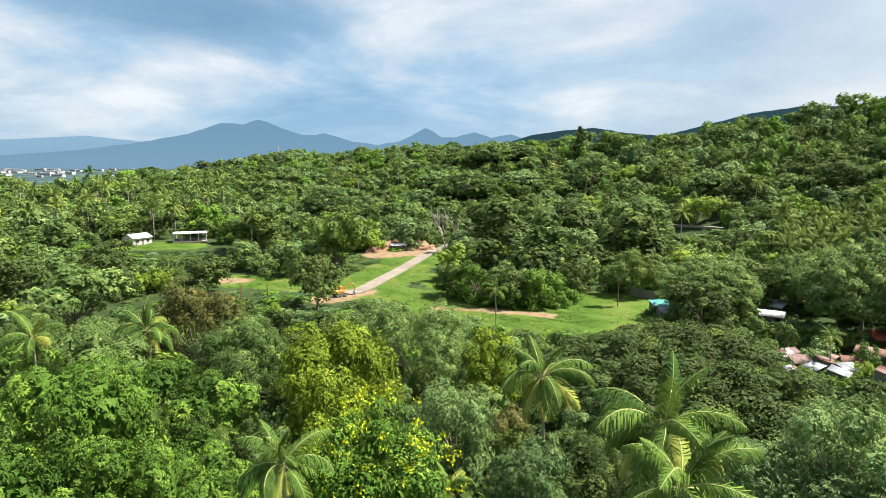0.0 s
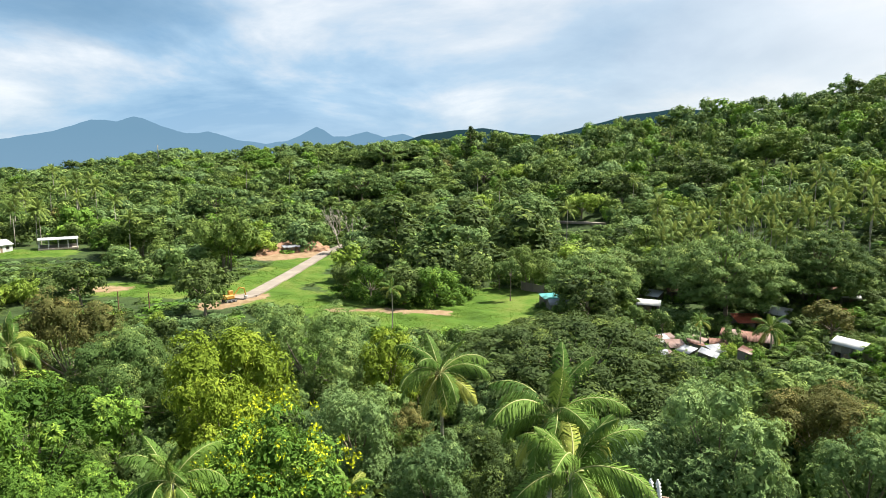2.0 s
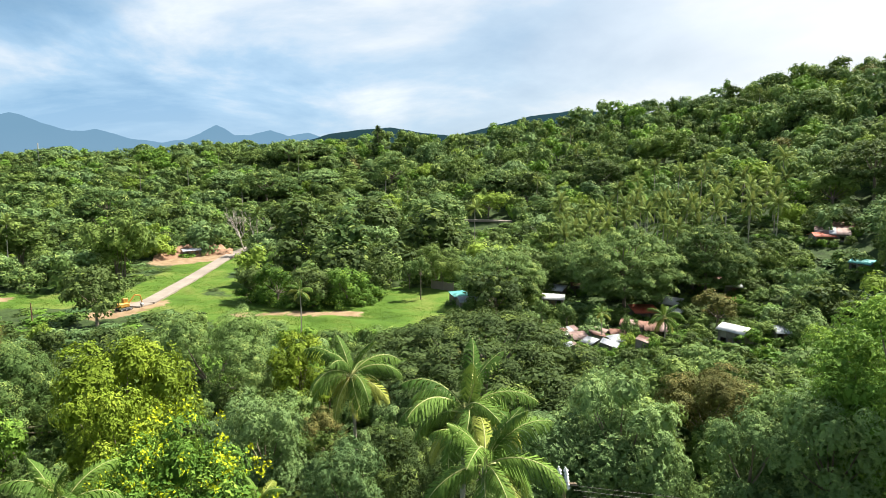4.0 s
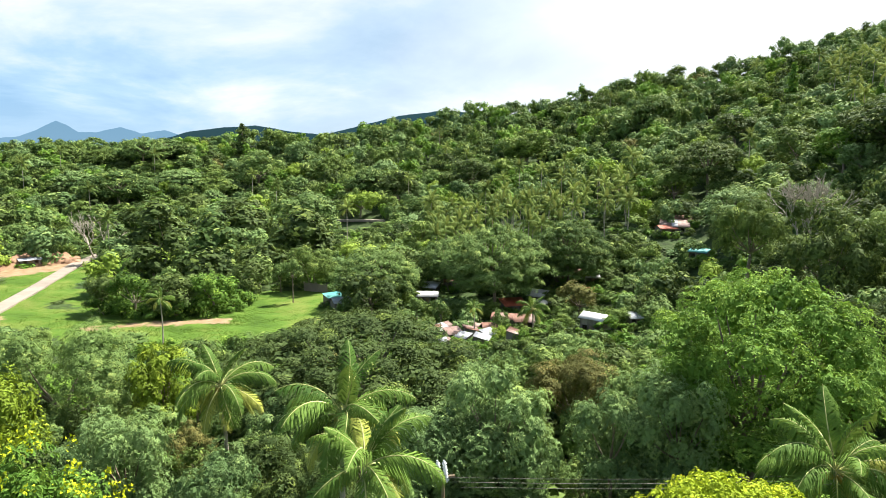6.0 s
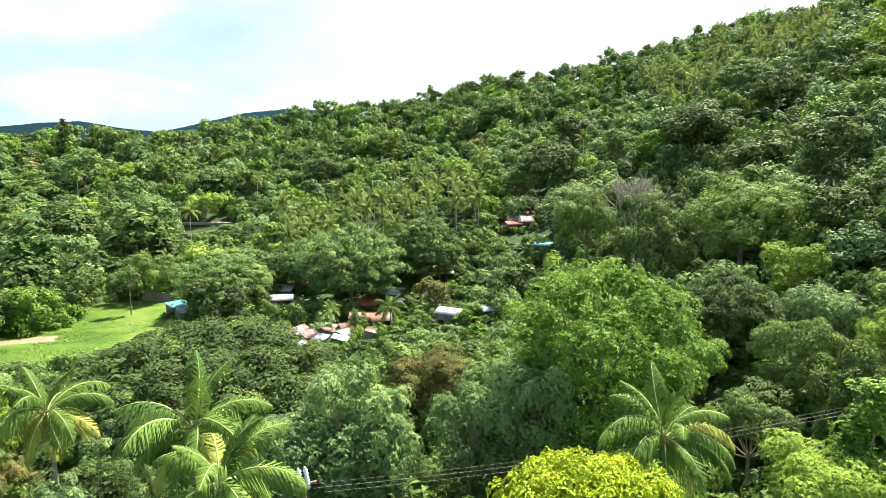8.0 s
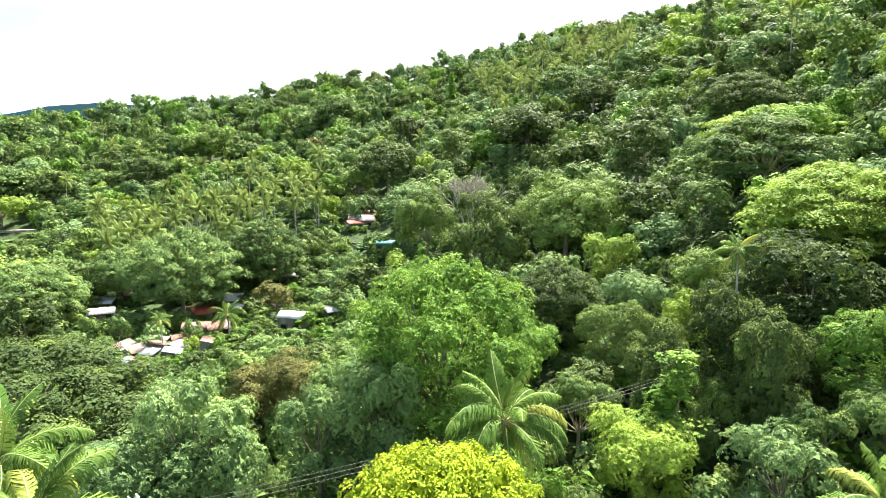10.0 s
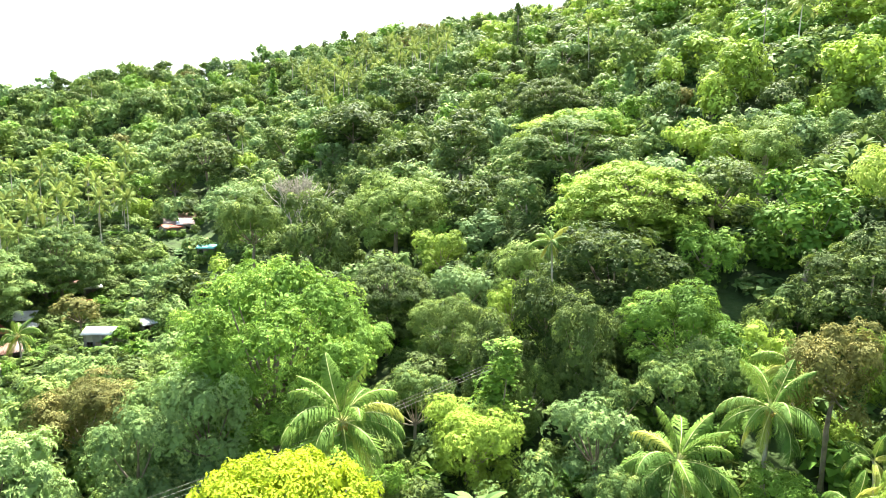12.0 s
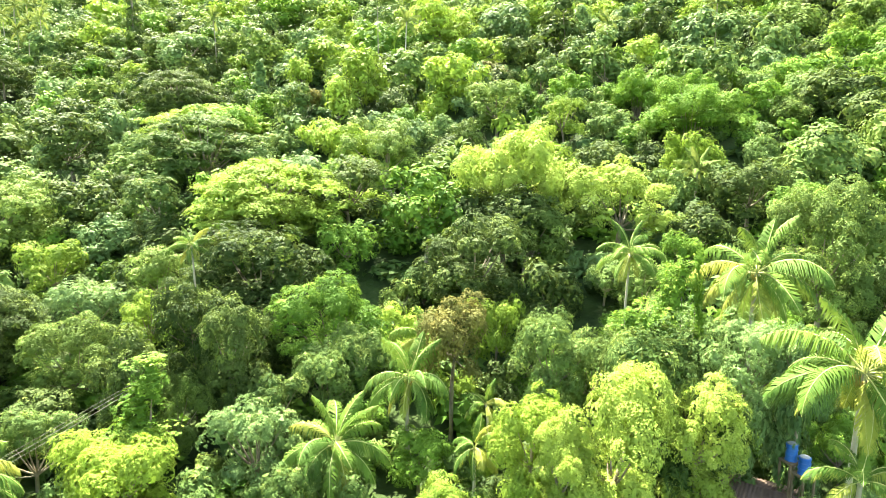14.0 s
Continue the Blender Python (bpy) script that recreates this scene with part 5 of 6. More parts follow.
coconut_palm(32.3, 15.8, 12.5, 4.1, 8, "coconut palm with a full round crown", 23, upright=0.1, nuts=True)
coconut_palm(41.9, -3.3, 5.4, 4.0, 9, "coconut palm with a full round crown", 22, upright=0.1, nuts=True)
coconut_palm(45.0, -9.4, 7.7, 3.8, 10, "coconut palm with a bare slender trunk", 20, upright=0.0, nuts=True)
coconut_palm(53.5, -12.8, 6.1, 3.4, 11, "coconut palm behind another palm", 19, upright=0.1, nuts=False)
coconut_palm(65.5, 7.9, 13.3, 2.4, 12, "half-hidden palm between dark trees", 16, upright=0.1, nuts=False)
coconut_palm(38.7, -34.7, 14.5, 5.1, 13, "coconut palm with sunlit fronds", 20, upright=0.0, nuts=True)
coconut_palm(18.7, -22.2, 18.1, 3.6, 14, "large coconut palm with long sunlit fronds", 22, upright=0.05, nuts=True)
coconut_palm(47.8, -29.2, 13.9, 3.1, 15, "dark palm with hanging fronds", 17, upright=0.0, nuts=False)
coconut_palm(38.1, -12.2, 6.6, 2.2, 16, "young palm with thin hanging fronds", 14, upright=0.0, nuts=False)
coconut_palm(17.2, -20.8, 14.3, 2.0, 17, "young palm with upright fronds", 12, upright=0.35, nuts=False)
coconut_palm(0.6, 33.0, 9.4, 1.7, 18, "young palm with pale fronds", 12, upright=0.3, nuts=False)
coconut_palm(43.5, -15.1, 5.8, 2.0, 19, "young palm in the thicket", 12, upright=0.2, nuts=False)
coconut_palm(-9.2, 35.8, 7.1, 2.3, 20, "young palm with pale fronds", 12, upright=0.3, nuts=False)
coconut_palm(10.0, 117.6, 10.7, 2.7, 21, "thin palm with a sparse ragged crown at the clearing", 12, upright=0.3, nuts=False)
coconut_palm(67.0, 104.3, 6.6, 2.3, 22, "young palm among the village roofs", 12, upright=0.2, nuts=False)


def far_palm_meshes():
    """A palm of the plantation, far off: trunk and one crown."""
    out = []
    for seed in (1, 2, 3):
        rng = np.random.default_rng(seed)
        few = [frond_mesh("leaf", 4.8, rise, sag, 17, 0.26, seed * 10 + i) for i, (rise, sag) in enumerate(((80, 45), (56, 85), (24, 95), (-18, 70)))]
        vs, quads, tris, n = [], [], [], 0
        for i in range(15):
            me = few[min(3, int(i / 15 * 4))]
            v = np.empty(len(me.vertices) * 3, dtype=np.float32)
            me.vertices.foreach_get("co", v)
            m = np.array(pose(0, 0, 0, rng.uniform(-14, 14), rng.uniform(-8, 8), i * 137.5 + rng.uniform(-12, 12)).to_3x3())
            vs.append(v.reshape(-1, 3) @ m.T)
            for p in me.polygons:
                (quads if len(p.vertices) == 4 else tris).append([q + n for q in p.vertices])
            n += len(me.vertices)
        for me in few:
            bpy.data.meshes.remove(me)
        out.append((mesh_from("crown", np.concatenate(vs), [np.array(quads), np.array(tris)], [LEAF["palm_grove"]]), trunk_mesh(9.0, rng.uniform(-0.8, 0.8), 0.17, seed)))
    return out


FAR_PALM = far_palm_meshes()


def far_palm(x, y, height, size, k, group):
    m = pose(x, y, float(ground(x, y)), 0, 0, k * 67.0)
    palm = thing("coconut_palm", "slender coconut palm with pale green fronds among the trees", "palm", m, group)
    crown_mesh, trunk = FAR_PALM[k % 3]
    part("trunk", trunk, palm, matrix=Matrix.Diagonal((1, 1, height / 9.0, 1)))
    top = max(v.co.z for v in trunk.vertices)
    lean = [v.co.x for v in trunk.vertices if v.co.z > top - 0.3]
    part("crown", crown_mesh, palm, matrix=Matrix.Translation((sum(lean) / len(lean), 0, height)) @ Matrix.Diagonal((size / 4.3,) * 3 + (1,)))


def plantation():
    rng = np.random.default_rng(9)
    done, k = [], 0
    while len(done) < 74 and k < 6000:
        k += 1
        a, r = rng.uniform(28.5, 46.5), rng.uniform(190, 262)
        if r < 205 and a > 42:
            continue
        x, y = at_bearing(a, r)
        if any((x - p) ** 2 + (y - q) ** 2 < 52 for p, q in done):
            continue
        done.append((x, y))
        far_palm(x, y, rng.uniform(8.0, 14.5), rng.uniform(3.9, 4.9), len(done), "coconut palms of the grove")
    for i in range(64):
        a, r = (rng.uniform(-34, 70), rng.uniform(200, 400)) if i < 30 else (rng.uniform(-34, -18), rng.uniform(255, 400))
        x, y = at_bearing(a, r)
        if cover(x, y, SWARD) < 0.2:
            far_palm(x, y, rng.uniform(12, 16), rng.uniform(3.6, 4.4), i, "coconut palms in the woods")
    done = []
    while len(done) < 54:
        a, r = rng.uniform(60.5, 73.5), rng.uniform(255, 350)
        x, y = at_bearing(a, r)
        if all((x - p) ** 2 + (y - q) ** 2 > 70 for p, q in done):
            done.append((x, y))
            far_palm(x, y, rng.uniform(11, 15), rng.uniform(3.2, 4.2), len(done), "coconut palms on the upper slope")
    for k, (a, r, tall) in enumerate(((119.0, 150, 12), (101.5, 150, 13), (85.5, 188, 14), (127.5, 158, 13), (54.6, 165, 8.5), (126.9, 92, 6.5))):
        far_palm(*at_bearing(a, r), tall, 3.6, k, "coconut palms in the woods")


plantation()

# ---- houses, road-side things, far buildings ----
def sheet_mesh(width, length, waves):
    """A corrugated sheet."""
    n = waves * 4
    x = np.linspace(-width / 2, width / 2, n + 1)
    z = 0.03 * np.cos(np.arange(n + 1) * np.pi / 2)
    top = np.concatenate([np.stack([x, np.full(n + 1, y), z], 1) for y in (0, length)])
    v = np.concatenate([top, top - (0, 0, 0.012)])
    m = n + 1
    i = np.arange(n)
    f = np.concatenate([np.stack([i, i + 1, m + i + 1, m + i], 1), np.stack([2 * m + i, 3 * m + i, 3 * m + i + 1, 2 * m + i + 1], 1),
                        np.stack([i, 2 * m + i, 2 * m + i + 1, i + 1], 1), np.stack([m + i, m + i + 1, 3 * m + i + 1, 3 * m + i], 1)])
    return mesh_from("roof_sheet", v, f)


SHEETS = {}


def house(x, y, turn, wide, deep, tall, roof_material, label, wall_material=None, pitch=14.0, name="house", one_slope=False, odd=None, lift=0.0):
    """A small house: walls with openings, a roof of corrugated sheets, door, windows."""
    z = min(float(ground(x + dx, y + dy)) for dx in (-wide / 3, wide / 3) for dy in (-deep / 3, deep / 3)) + lift
    ob = thing(name, label, "house", pose(x, y, z, 0, 0, turn), "village houses")
    rise = math.tan(radians(pitch)) * (deep if one_slope else deep / 2)
    t = 0.14
    mat = wall_material or PLASTER

    def wall(size, centre):
        part("wall", box(size, centre), ob, material=mat)
    wall((wide - 2 * t, t, tall), (0, deep / 2 - t / 2, tall / 2))
    gaps = [(-wide * 0.28, 1.1, 0.9, 2.0), (0.0, 0.85, 0.0, 2.0), (wide * 0.28, 1.1, 0.9, 2.0)]
    edge = -wide / 2 + t
    front = -deep / 2 + t / 2
    for gx, gw, g0, g1 in gaps:
        wall((gx - gw / 2 - edge, t, tall), ((gx - gw / 2 + edge) / 2, front, tall / 2))
        if g0:
            wall((gw, t, g0), (gx, front, g0 / 2))
        wall((gw, t, tall - g1), (gx, front, (tall + g1) / 2))
        edge = gx + gw / 2
    wall((wide / 2 - t - edge, t, tall), ((wide / 2 - t + edge) / 2, front, tall / 2))
    for sx in (-1, 1):
        b = bmesh.new()
        outline = [(-deep / 2, 0), (deep / 2, 0), (deep / 2, tall)] + ([(deep / 2, tall + rise)] if one_slope else [(0, tall + rise)]) + [(-deep / 2, tall)]
        outline = [c for k, c in enumerate(outline) if c not in outline[:k]]
        rows = [[b.verts.new((sx * (wide / 2 - d), c[0], c[1])) for c in outline] for d in (0, t)]
        b.faces.new(rows[0]), b.faces.new(rows[1])
        for i in range(len(outline)):
            j = (i + 1) % len(outline)
            b.faces.new((rows[0][i], rows[0][j], rows[1][j], rows[1][i]))
        bmesh.ops.recalc_face_normals(b, faces=b.faces)
        part("gable_wall", b, ob, material=mat)
    part("door", box((0.8, 0.05, 1.95), (0, front, 0.98), 0.01), ob, "old wooden door", WOOD)
    for gx in (-wide * 0.28, wide * 0.28):
        w = part("window", box((1.08, 0.05, 0.06), (gx, front, 0.94), 0.01), ob, "dark window opening with a wooden frame", WOOD)
        part("frame", box((0.06, 0.05, 1.0), (gx, front, 1.45), 0.01), w, material=WOOD)
    roof = part("roof", box((wide + 0.5, 0.10, 0.10), (0, deep / 2 if one_slope else 0, tall + rise - 0.02), 0.02), ob, material=roof_material)
    rng = np.random.default_rng(int(abs(x * 10 + y)))
    slope = math.hypot(deep if one_slope else deep / 2, rise) + 0.6
    count = max(2, round((wide + 0.6) / 1.6))
    width = (wide + 0.6) / count
    key = (round(width, 2), round(slope, 2))
    if key not in SHEETS:
        SHEETS[key] = sheet_mesh(width + 0.06, slope, 7)
    for side in ((1,) if one_slope else (1, -1)):
        for i in range(count):
            px = -(wide + 0.6) / 2 + width * (i + 0.5)
            m = pose(0, deep / 2 if one_slope else 0, tall + rise + 0.07 + 0.015 * (i % 2), 0, 0, 180 if side == 1 else 0) @ pose(px, 0, 0, -pitch, 0, rng.uniform(-0.8, 0.8))
            mat = odd if odd is not None and rng.random() < 0.35 else roof_material
            part("roof_sheet", SHEETS[key], roof, material=mat, matrix=m)
    return ob


SHEET = {"zinc": ZINC, "red": RED, "pinkish": PINKISH, "rust": RUST, "white": WHITE, "teal": TEAL}
for k, (x, y, turn, wide, deep, tall, roofing, label) in enumerate(VILLAGE):
    house(x, y, turn, wide, deep, tall, SHEET[roofing], label, PLASTER, pitch=13 if k % 3 else 21, one_slope=k % 3 > 0, odd={"pinkish": RUST if k % 2 else ZINC, "rust": PINKISH}.get(roofing))



# ---- things by the road and in the woods ----
def hut_and_pavilion():
    house(-116.6, 236.9, 62, 8.0, 6.4, 2.7, WHITE, "white-roofed open hut on the grassy slope", WHITE, pitch=24, name="hut")
    z = float(ground(-99.4, 244.6))
    ob = thing("pavilion", "long open pavilion with a pale flat roof on white posts", "pavilion", pose(-99.4, 244.6, z + 0.3, 0, 0, 20))
    part("roof", box((12.6, 5.0, 0.22), (0, 0, 3.5), 0.04, Matrix.Rotation(radians(4), 4, "X")), ob, material=WHITE)
    part("floor", box((12.4, 4.8, 0.5), (0, 0, 0.0), 0.03), ob, material=CONCRETE)
    part("low_wall", box((12.0, 0.16, 0.9), (0, 2.2, 0.7), 0.02), ob, material=PLASTER)
    for x in (-5.9, -3.0, 0.0, 3.0, 5.9):
        for y in (-2.2, 2.2):
            part("post", box((0.24, 0.24, 3.3), (x, y, 1.75), 0.02), ob, material=WHITE)


hut_and_pavilion()


def excavator():
    ob = thing("excavator", "yellow excavator parked at the end of the concrete road", "excavator", pose(-27.0, 161.0, float(ground(-27, 161)), 0, 0, 35))
    for y in (-0.95, 0.95):
        track = part("track", box((3.2, 0.5, 0.75), (0, y, 0.4), 0.22), ob, "dark steel crawler track", DARK)
        for x in (-1.1, 0, 1.1):
            part("roller", rod((x, y - 0.28, 0.35), (x, y + 0.28, 0.35), 0.22, 10), track, material=STEEL)
    part("body", box((2.7, 2.1, 0.9), (-0.4, 0, 1.35), 0.12), ob, material=YELLOW)
    cab = part("cab", box((1.2, 0.95, 1.3), (0.55, 0.5, 2.1), 0.1), ob, material=YELLOW)
    part("window", box((0.06, 0.75, 0.8), (1.14, 0.5, 2.25), 0.02), cab, "dark glass pane", DARK)
    b = add_rod(add_rod(bmesh.new(), (0.9, -0.3, 1.5), (2.6, -0.3, 3.4), 0.2, 6), (2.6, -0.3, 3.4), (3.9, -0.3, 3.0), 0.17, 6)
    part("boom", b, ob, material=YELLOW)
    part("arm", rod((3.9, -0.3, 3.0), (4.3, -0.3, 1.2), 0.15, 6), ob, material=YELLOW)
    part("bucket", box((0.7, 0.9, 0.6), (4.2, -0.3, 0.85), 0.12), ob, "worn steel bucket", STEEL)


excavator()

for px, py, tall in ((-50.1, 152.0, 5.2), (-43.4, 151.9, 4.8)):
    post = thing("post", "rusty brown steel post standing in grass", "post", pose(px, py, float(ground(px, py))), "posts in the field")
    part("shaft", rod((0, 0, -0.3), (0, 0, tall), 0.14, 8, 0.11), post, material=RUST)
    part("cap", rod((0, 0, tall), (0, 0, tall + 0.12), 0.17, 8), post, material=RUST)


def cut_bank():
    """The slope cut away for the road: a ragged face of bare orange earth."""
    n, m = 60, 14
    s, t = np.meshgrid(np.linspace(0, 1, n), np.linspace(0, 1, m), indexing="ij")
    x, y = -29 + 26 * s, 229 + 9 * s + 5 * np.sin(s * 3.1) + 5.5 * t
    rough = np.array([[noise.fractal((a * 0.5, b * 0.5, 3.0), 1.0, 2.0, 4) for a, b in zip(ra, rb)] for ra, rb in zip(x, y + 9 * t)])
    z = ground(x, y) - 0.5 + 4.2 * np.sin(np.pi * np.clip(s * 0.9 + 0.05, 0, 1)) ** 0.6 * (1 - (1 - t) ** 1.8) + rough * 1.1 * t
    i, j = np.meshgrid(np.arange(n - 1), np.arange(m - 1), indexing="ij")
    f = np.stack([i * m + j, (i + 1) * m + j, (i + 1) * m + j + 1, i * m + j + 1], -1).reshape(-1, 4)
    tagged(new("earth_bank", mesh_from("earth_bank", np.stack([x, y + rough * 1.3, z], -1).reshape(-1, 3), f, [EARTH])), "cut bank of bare orange earth beside the road", "earth bank", kind="structure")


cut_bank()
house(-17.5, 240.5, 20, 6, 4, 2.2, ZINC, "small grey-roofed shelter above the cut bank", PLASTER, name="shelter")


def boundary_wall():
    ob = thing("boundary_wall", "grey concrete block wall at the edge of the clearing", "wall", pose(0, 0, 0))
    pts = [(50.5, 165.5), (53.0, 162.5), (55.0, 160.0)]
    for (x0, y0), (x1, y1) in zip(pts, pts[1:]):
        x, y = (x0 + x1) / 2, (y0 + y1) / 2
        part("panel", box((math.hypot(x1 - x0, y1 - y0) - 0.05, 0.18, 2.4), (0, 0, 0.9), 0.02), ob, material=CONCRETE, matrix=pose(x, y, float(ground(x, y)), 0, 0, math.degrees(math.atan2(y1 - y0, x1 - x0))))
    for x, y in pts:
        part("pillar", box((0.3, 0.3, 2.8), (0, 0, 1.0), 0.02), ob, material=CONCRETE, matrix=pose(x, y, float(ground(x, y))))


boundary_wall()


def far_lane():
    """A stretch of lane with a retaining wall that shows between the trees on the far slope."""
    ob = thing("lane", "pale stretch of lane with a low retaining wall on the slope", "road", kind="structure")
    for k in range(8):
        a = 19.6 + k * 0.62
        r = 288 - k * 1.5
        x, y = at_bearing(a, r)
        z = float(ground(x, y))
        part("slab", box((3.2, 4.5, 0.5), (0, 0, 0.3), 0.03), ob, material=CONCRETE, matrix=pose(x, y, z, 0, 0, -a + 6))
        x, y = at_bearing(a, r - 3.2)
        part("wall_block", box((3.2, 0.4, 0.9), (0, 0, 0.3), 0.03), ob, material=CONCRETE, matrix=pose(x, y, z, 0, 0, -a + 6))


far_lane()


def utility_pole():
    px, py = at_bearing(29.8, 40)
    z = float(ground(px, py))
    top = 40 - 40 * math.tan(radians(27.2)) - z
    ob = thing("utility_pole", "wooden utility pole with a crossarm of white insulators", "pole", pose(px, py, z, 0, 0, -20))
    part("shaft", rod((0, 0, -0.5), (0, 0, top - 0.7), 0.16, 10, 0.11), ob, material=WOOD)
    part("crossarm", box((1.6, 0.12, 0.14), (0, 0, top - 0.85), 0.02), ob, material=WOOD)
    for x, tilt in ((-0.16, 8), (0.16, 8)):
        b = bmesh.new()
        for k in range(6):
            add_rod(b, (0, 0, 0.18 * k - 0.1), (0, 0, 0.18 * k + 0.01), 0.13, 12, 0.07)
        add_rod(b, (0, 0, -0.2), (0, 0, 1.0), 0.045, 8)
        part("insulator", b, ob, "stack of white porcelain discs", PORCELAIN, pose(x * 1.4, 0, top - 1.0, 0, -tilt, 0) @ Matrix.Scale(1.35, 4))
    ends = Vector((px, py, z + top - 0.9))
    far = Vector((*at_bearing(78, 50), 40 - 50 * math.tan(radians(18.2))))
    for k, (dx, dz) in enumerate(((0, 0), (0.45, -0.35), (0.9, -0.75))):
        wire = bpy.data.curves.new("power_line", "CURVE")
        wire.dimensions, wire.bevel_depth, wire.bevel_resolution = "3D", 0.013, 1
        line = wire.splines.new("POLY")
        line.points.add(24)
        for i in range(25):
            s = i / 24
            p = ends.lerp(far, s) + Vector((dx * (1 - s), -dx * (1 - s), dz * 0.7 - 0.6 * math.sin(math.pi * s)))
            line.points[i].co = (*p, 1)
        wire.materials.append(PLASTER)
        tagged(new("power_line", wire), "thin grey power line sagging over the trees", "cable", "power lines")


utility_pole()


def slope_pole():
    """A thin pale pole with a short arm that stands out of the woods on the slope."""
    x, y = at_bearing(99.1, 150)
    z = float(ground(x, y))
    ob = thing("utility_pole", "thin pale pole with a short arm on the wooded slope", "pole", pose(x, y, z, 0, 0, -100))
    part("shaft", rod((0, 0, -0.5), (0, 0, 16.21), 0.13, 8, 0.09), ob, material=CONCRETE)
    part("crossarm", box((1.8, 0.12, 0.12), (0.6, 0, 15.91), 0.02), ob, material=CONCRETE)
    part("insulator", rod((1.4, 0, 15.97), (1.4, 0, 16.21), 0.07, 8), ob, material=PORCELAIN)


slope_pole()


def water_barrels():
    for x, y, dz in ((*at_bearing(135.5, 43.5), 0.3), (*at_bearing(136.5, 43.0), -0.2)):
        z = float(ground(x, y))
        top = 40 - 43.2 * math.tan(radians(22.6)) - z + dz
        ob = thing("water_barrel", "blue plastic water barrel on a tall stand", "barrel", pose(x, y, z), "water barrels")
        barrel = part("body", rod((0, 0, top - 1.1), (0, 0, top), 0.34, 24), ob, material=BLUE)
        for h in (0.05, 0.38, 0.72, 1.05):
            part("rib", rod((0, 0, top - h - 0.04), (0, 0, top - h + 0.04), 0.37, 24), barrel, material=BLUE)
        part("lid", rod((0, 0, top), (0, 0, top + 0.05), 0.29, 24), ob, "pale blue lid", ZINC)
        part("platform", box((1.0, 1.0, 0.12), (0, 0, top - 1.16), 0.01), ob, material=WOOD)
        for sx in (-0.42, 0.42):
            for sy in (-0.42, 0.42):
                part("leg", box((0.12, 0.12, top - 1.2), (sx, sy, (top - 1.26) / 2), 0.01), ob, material=WOOD)


water_barrels()
house(*at_bearing(131.8, 43.5), 40, 6.0, 5.0, 3.8, PINKISH, "house with a faded brown sheet roof under the trees", PLASTER, pitch=16)


def bare_tree(x, y, height, spread, seed, label):
    """A leafless tree: forking pale branches."""
    rng = np.random.default_rng(seed)
    bits = []

    def grow(start, way, length, thick, depth):
        end = start + way * length
        mid = (start + end) / 2 + rng.normal(size=3) * length * 0.06
        bits.append(tube(np.array([start, mid, end]), np.array([thick, thick * 0.8, thick * 0.62]), 5))
        if depth == 0:
            return
        for k in range(3):
            turn = unit(way + rng.normal(size=3) * 0.36 + np.array((0, 0, 0.18)))
            grow(end, turn, length * rng.uniform(0.6, 0.8), thick * 0.6, depth - 1)
    for k in range(3):
        a = k * 2.1
        grow(np.array((0, 0, -0.3)), unit(np.array((math.cos(a) * spread, math.sin(a) * spread, 1.0))), height * 0.36, 0.02 * height, 4)
    ob = thing("bare_tree", label, "tree", pose(x, y, float(ground(x, y))), "bare trees")
    part("trunk", mesh_from("trunk", *joined(bits), [BARK_PALE], smooth=True), ob)


bare_tree(131.1, 77.0, 15.2, 0.18, 1, "bare pale tree on the wooded slope")
bare_tree(132.6, 74.9, 15.8, 0.18, 2, "bare pale tree on the wooded slope")
bare_tree(1.2, 250.0, 16, 0.6, 3, "bare grey tree in the woods")


def banana_plant(x, y, size, seed, lift=0.0):
    """A banana plant: a thick soft stem and wide arching leaves."""
    rng = np.random.default_rng(seed)
    ob = thing("banana_plant", "banana plant with wide glossy arching leaves", "banana plant", pose(x, y, float(ground(x, y)) + lift, 0, 0, rng.uniform(0, 360)) @ Matrix.Scale(size, 4), "banana plants")
    part("stem", rod((0, 0, -0.3 - lift / size), (0, 0, 2.2), 0.18, 8, 0.12), ob, material=LEAF["olive"])
    for k in range(9):
        t = np.linspace(0, 1, 7)
        rise, sag = radians(rng.uniform(45, 80)), radians(rng.uniform(60, 110))
        ang = rise - sag * t
        c = np.stack([np.concatenate([[0], np.cumsum(np.cos(ang[:-1]))]) * 0.42, 0 * t, np.concatenate([[0], np.cumsum(np.sin(ang[:-1]))]) * 0.42], 1)
        w = 0.34 * np.sin(np.pi * np.clip(t * 0.92 + 0.06, 0, 1)) ** 0.6
        v = np.concatenate([c + np.stack([0 * t, w, -0.25 * w], 1), c, c - np.stack([0 * t, w, 0.25 * w], 1)])
        i = np.arange(6)
        f = np.concatenate([np.stack([i, i + 1, 8 + i, 7 + i], 1), np.stack([7 + i, 8 + i, 15 + i, 14 + i], 1)])
        part("leaf", mesh_from("leaf", v, f), ob, material=LEAF["mid"], matrix=pose(0, 0, 2.1, 0, 0, k * 137.5))


banana_plant(84.8, -23.5, 1.0, 0, 6.7)
banana_plant(88.3, -25.7, 1.0, 1, 7.5)
banana_plant(83.3, -21.5, 1.0, 2, 6.8)
banana_plant(86.7, -24.3, 1.0, 3, 6.9)
banana_plant(83.2, -21.8, 1.0, 4, 6.5)
banana_plant(79.3, -10.4, 1.0, 5, 1.6)
banana_plant(135.5, -35.0, 1.0, 6, 6.9)
banana_plant(119.4, -63.0, 1.0, 7, 7.6)
banana_plant(113.6, -67.3, 1.0, 8, 6.5)
banana_plant(110.2, -69.0, 1.0, 9, 4.3)
banana_plant(133.8, -33.6, 1.0, 10, 7.2)
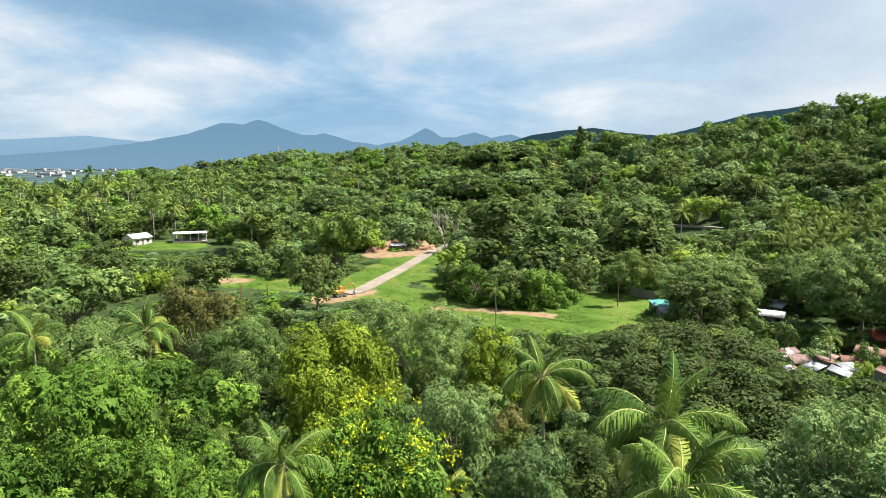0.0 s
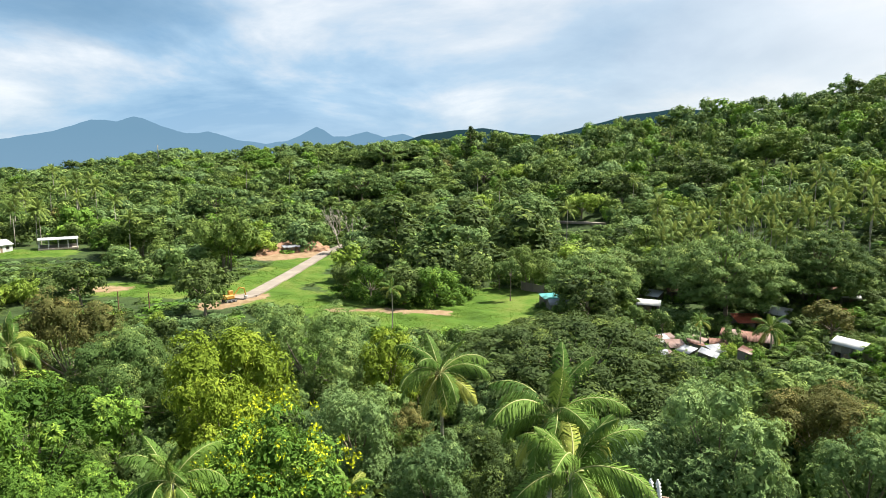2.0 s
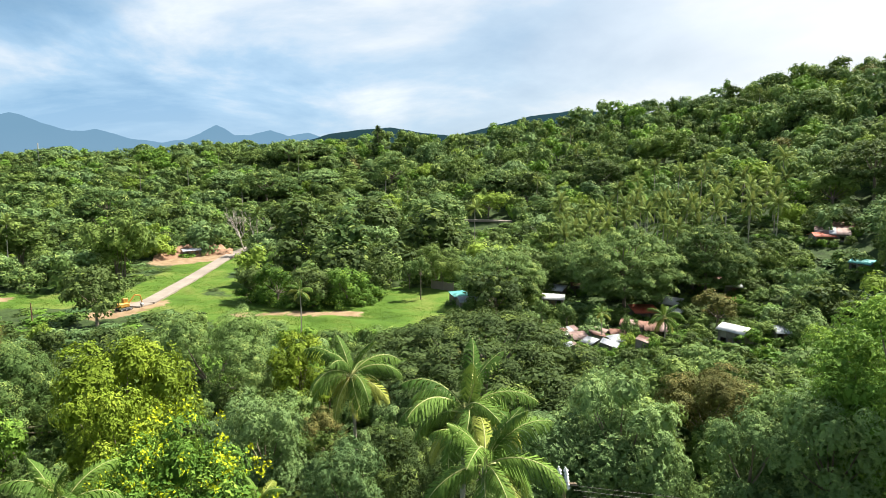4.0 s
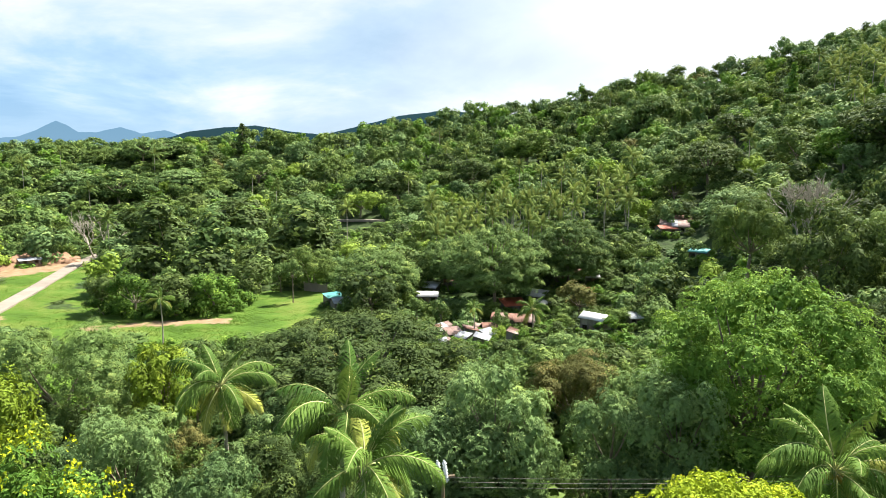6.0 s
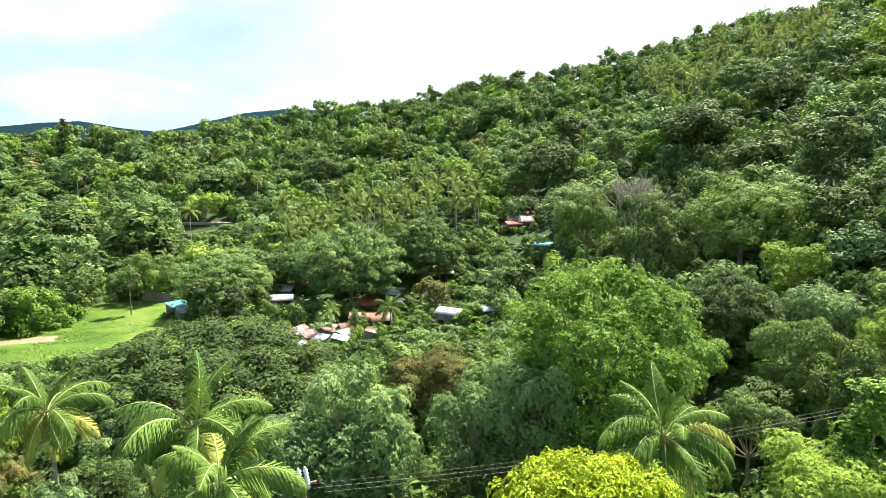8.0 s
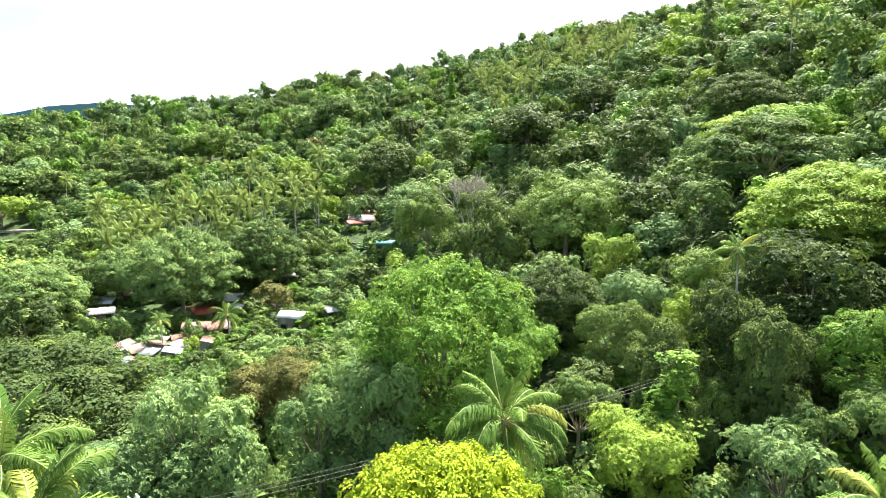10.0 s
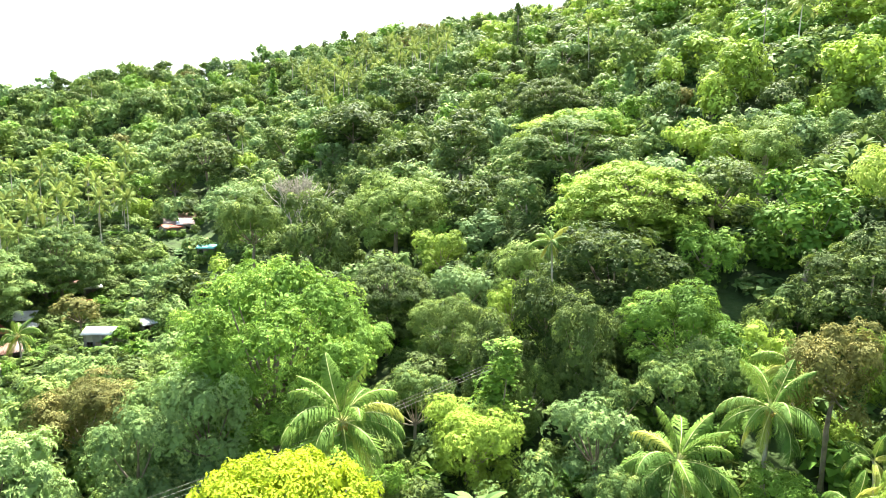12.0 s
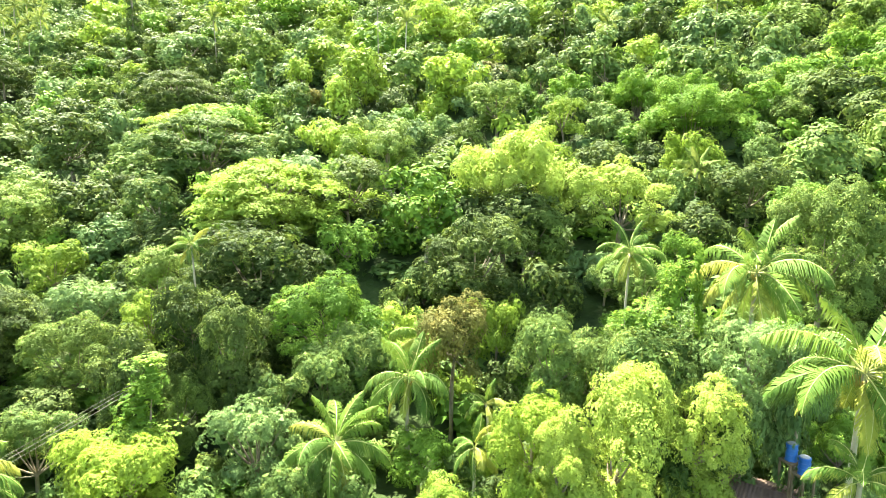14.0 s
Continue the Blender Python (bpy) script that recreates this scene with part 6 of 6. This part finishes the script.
banana_plant(127.4, -12.7, 1.0, 11, 4.2)
banana_plant(51.3, -54.7, 1.0, 12, 6.5)
banana_plant(33.1, 7.9, 1.0, 13, 4.4)
banana_plant(31.1, 7.7, 1.0, 14, 4.0)
banana_plant(78.2, 128.0, 1.0, 15, 0)
banana_plant(78.2, 130.3, 1.0, 16, 0)
banana_plant(-19.0, 249.3, 1.0, 17, 1.8)


def far_town():
    """White buildings of the town on the plain."""
    rng = np.random.default_rng(4)
    for k in range(64):
        a, r = rng.uniform(-37, -31.0) if k < 50 else rng.uniform(-31, -24), rng.uniform(2500, 3900)
        x, y = at_bearing(a, r)
        w, d, h = rng.uniform(14, 46), rng.uniform(12, 26), rng.uniform(5, 10)
        ob = thing("town_building", "white building of a distant town on the plain", "building", pose(x, y, float(ground(x, y)), 0, 0, rng.uniform(-30, 30)), "buildings of the town")
        part("wall", box((w, d, h), (0, 0, h / 2), 0.2), ob, material=WHITE)
        part("roof", box((w + 1, d + 1, 0.8), (0, 0, h + 0.4), 0.2), ob, material=ZINC)
        for i in range(int(w // 10)):
            part("window", box((5.0, 0.3, 3.0), (-w / 2 + 5 + i * 10, -d / 2 - 0.05, h * 0.55)), ob, material=DARK)
    for a, r, tall in ((11.2, 1600, 122.0), (-14.6, 420, 13.0)):
        x, y = at_bearing(a, r)
        ob = thing("mast", "thin white mast rising over the trees", "mast", pose(x, y, float(ground(x, y))), "far masts")
        part("shaft", rod((0, 0, 0), (0, 0, tall), 1.1 if r > 1000 else 0.35, 6, 0.5 if r > 1000 else 0.3), ob, material=WHITE)


far_town()


def grass_tufts():
    """Tufts of grass over the clearing and the verges."""
    rng = np.random.default_rng(12)
    spots = []
    for (ax, ay), (bx, by), r in SWARD:
        n = int((math.hypot(bx - ax, by - ay) * 2 * r + 3.1 * r * r) * 7.0)
        k, u, w = rng.random(n), rng.uniform(-1, 1, n), rng.uniform(-1, 1, n)
        spots.append(np.stack([ax + (bx - ax) * k + u * r, ay + (by - ay) * k + w * r], 1))
    p = np.concatenate(spots)
    keep = (cover(p[:, 0], p[:, 1], SWARD) > 0.45) & (cover(p[:, 0], p[:, 1], SOIL) < 0.5)
    for a, b in zip(ROAD, ROAD[1:]):
        keep &= near_segment(p[:, 0], p[:, 1], a, b) > 2.4
    p = p[keep]
    n = len(p)
    base = np.stack([p[:, 0], p[:, 1], ground(p[:, 0], p[:, 1])], 1)
    turn = rng.uniform(0, 6.3, n)
    side = np.stack([np.cos(turn), np.sin(turn), 0 * turn], 1) * rng.uniform(0.03, 0.07, (n, 1))
    tip = base + np.stack([rng.normal(size=n) * 0.08, rng.normal(size=n) * 0.08, rng.uniform(0.08, 0.26, n)], 1)
    i = np.arange(n)
    me = mesh_from("grass", np.concatenate([base - side, base + side, tip]), np.stack([i, i + n, i + 2 * n], 1), [LEAF["grass"]])
    tagged(new("grass", me), "short bright green grass of the clearing", "grass", kind="stuff")


grass_tufts()
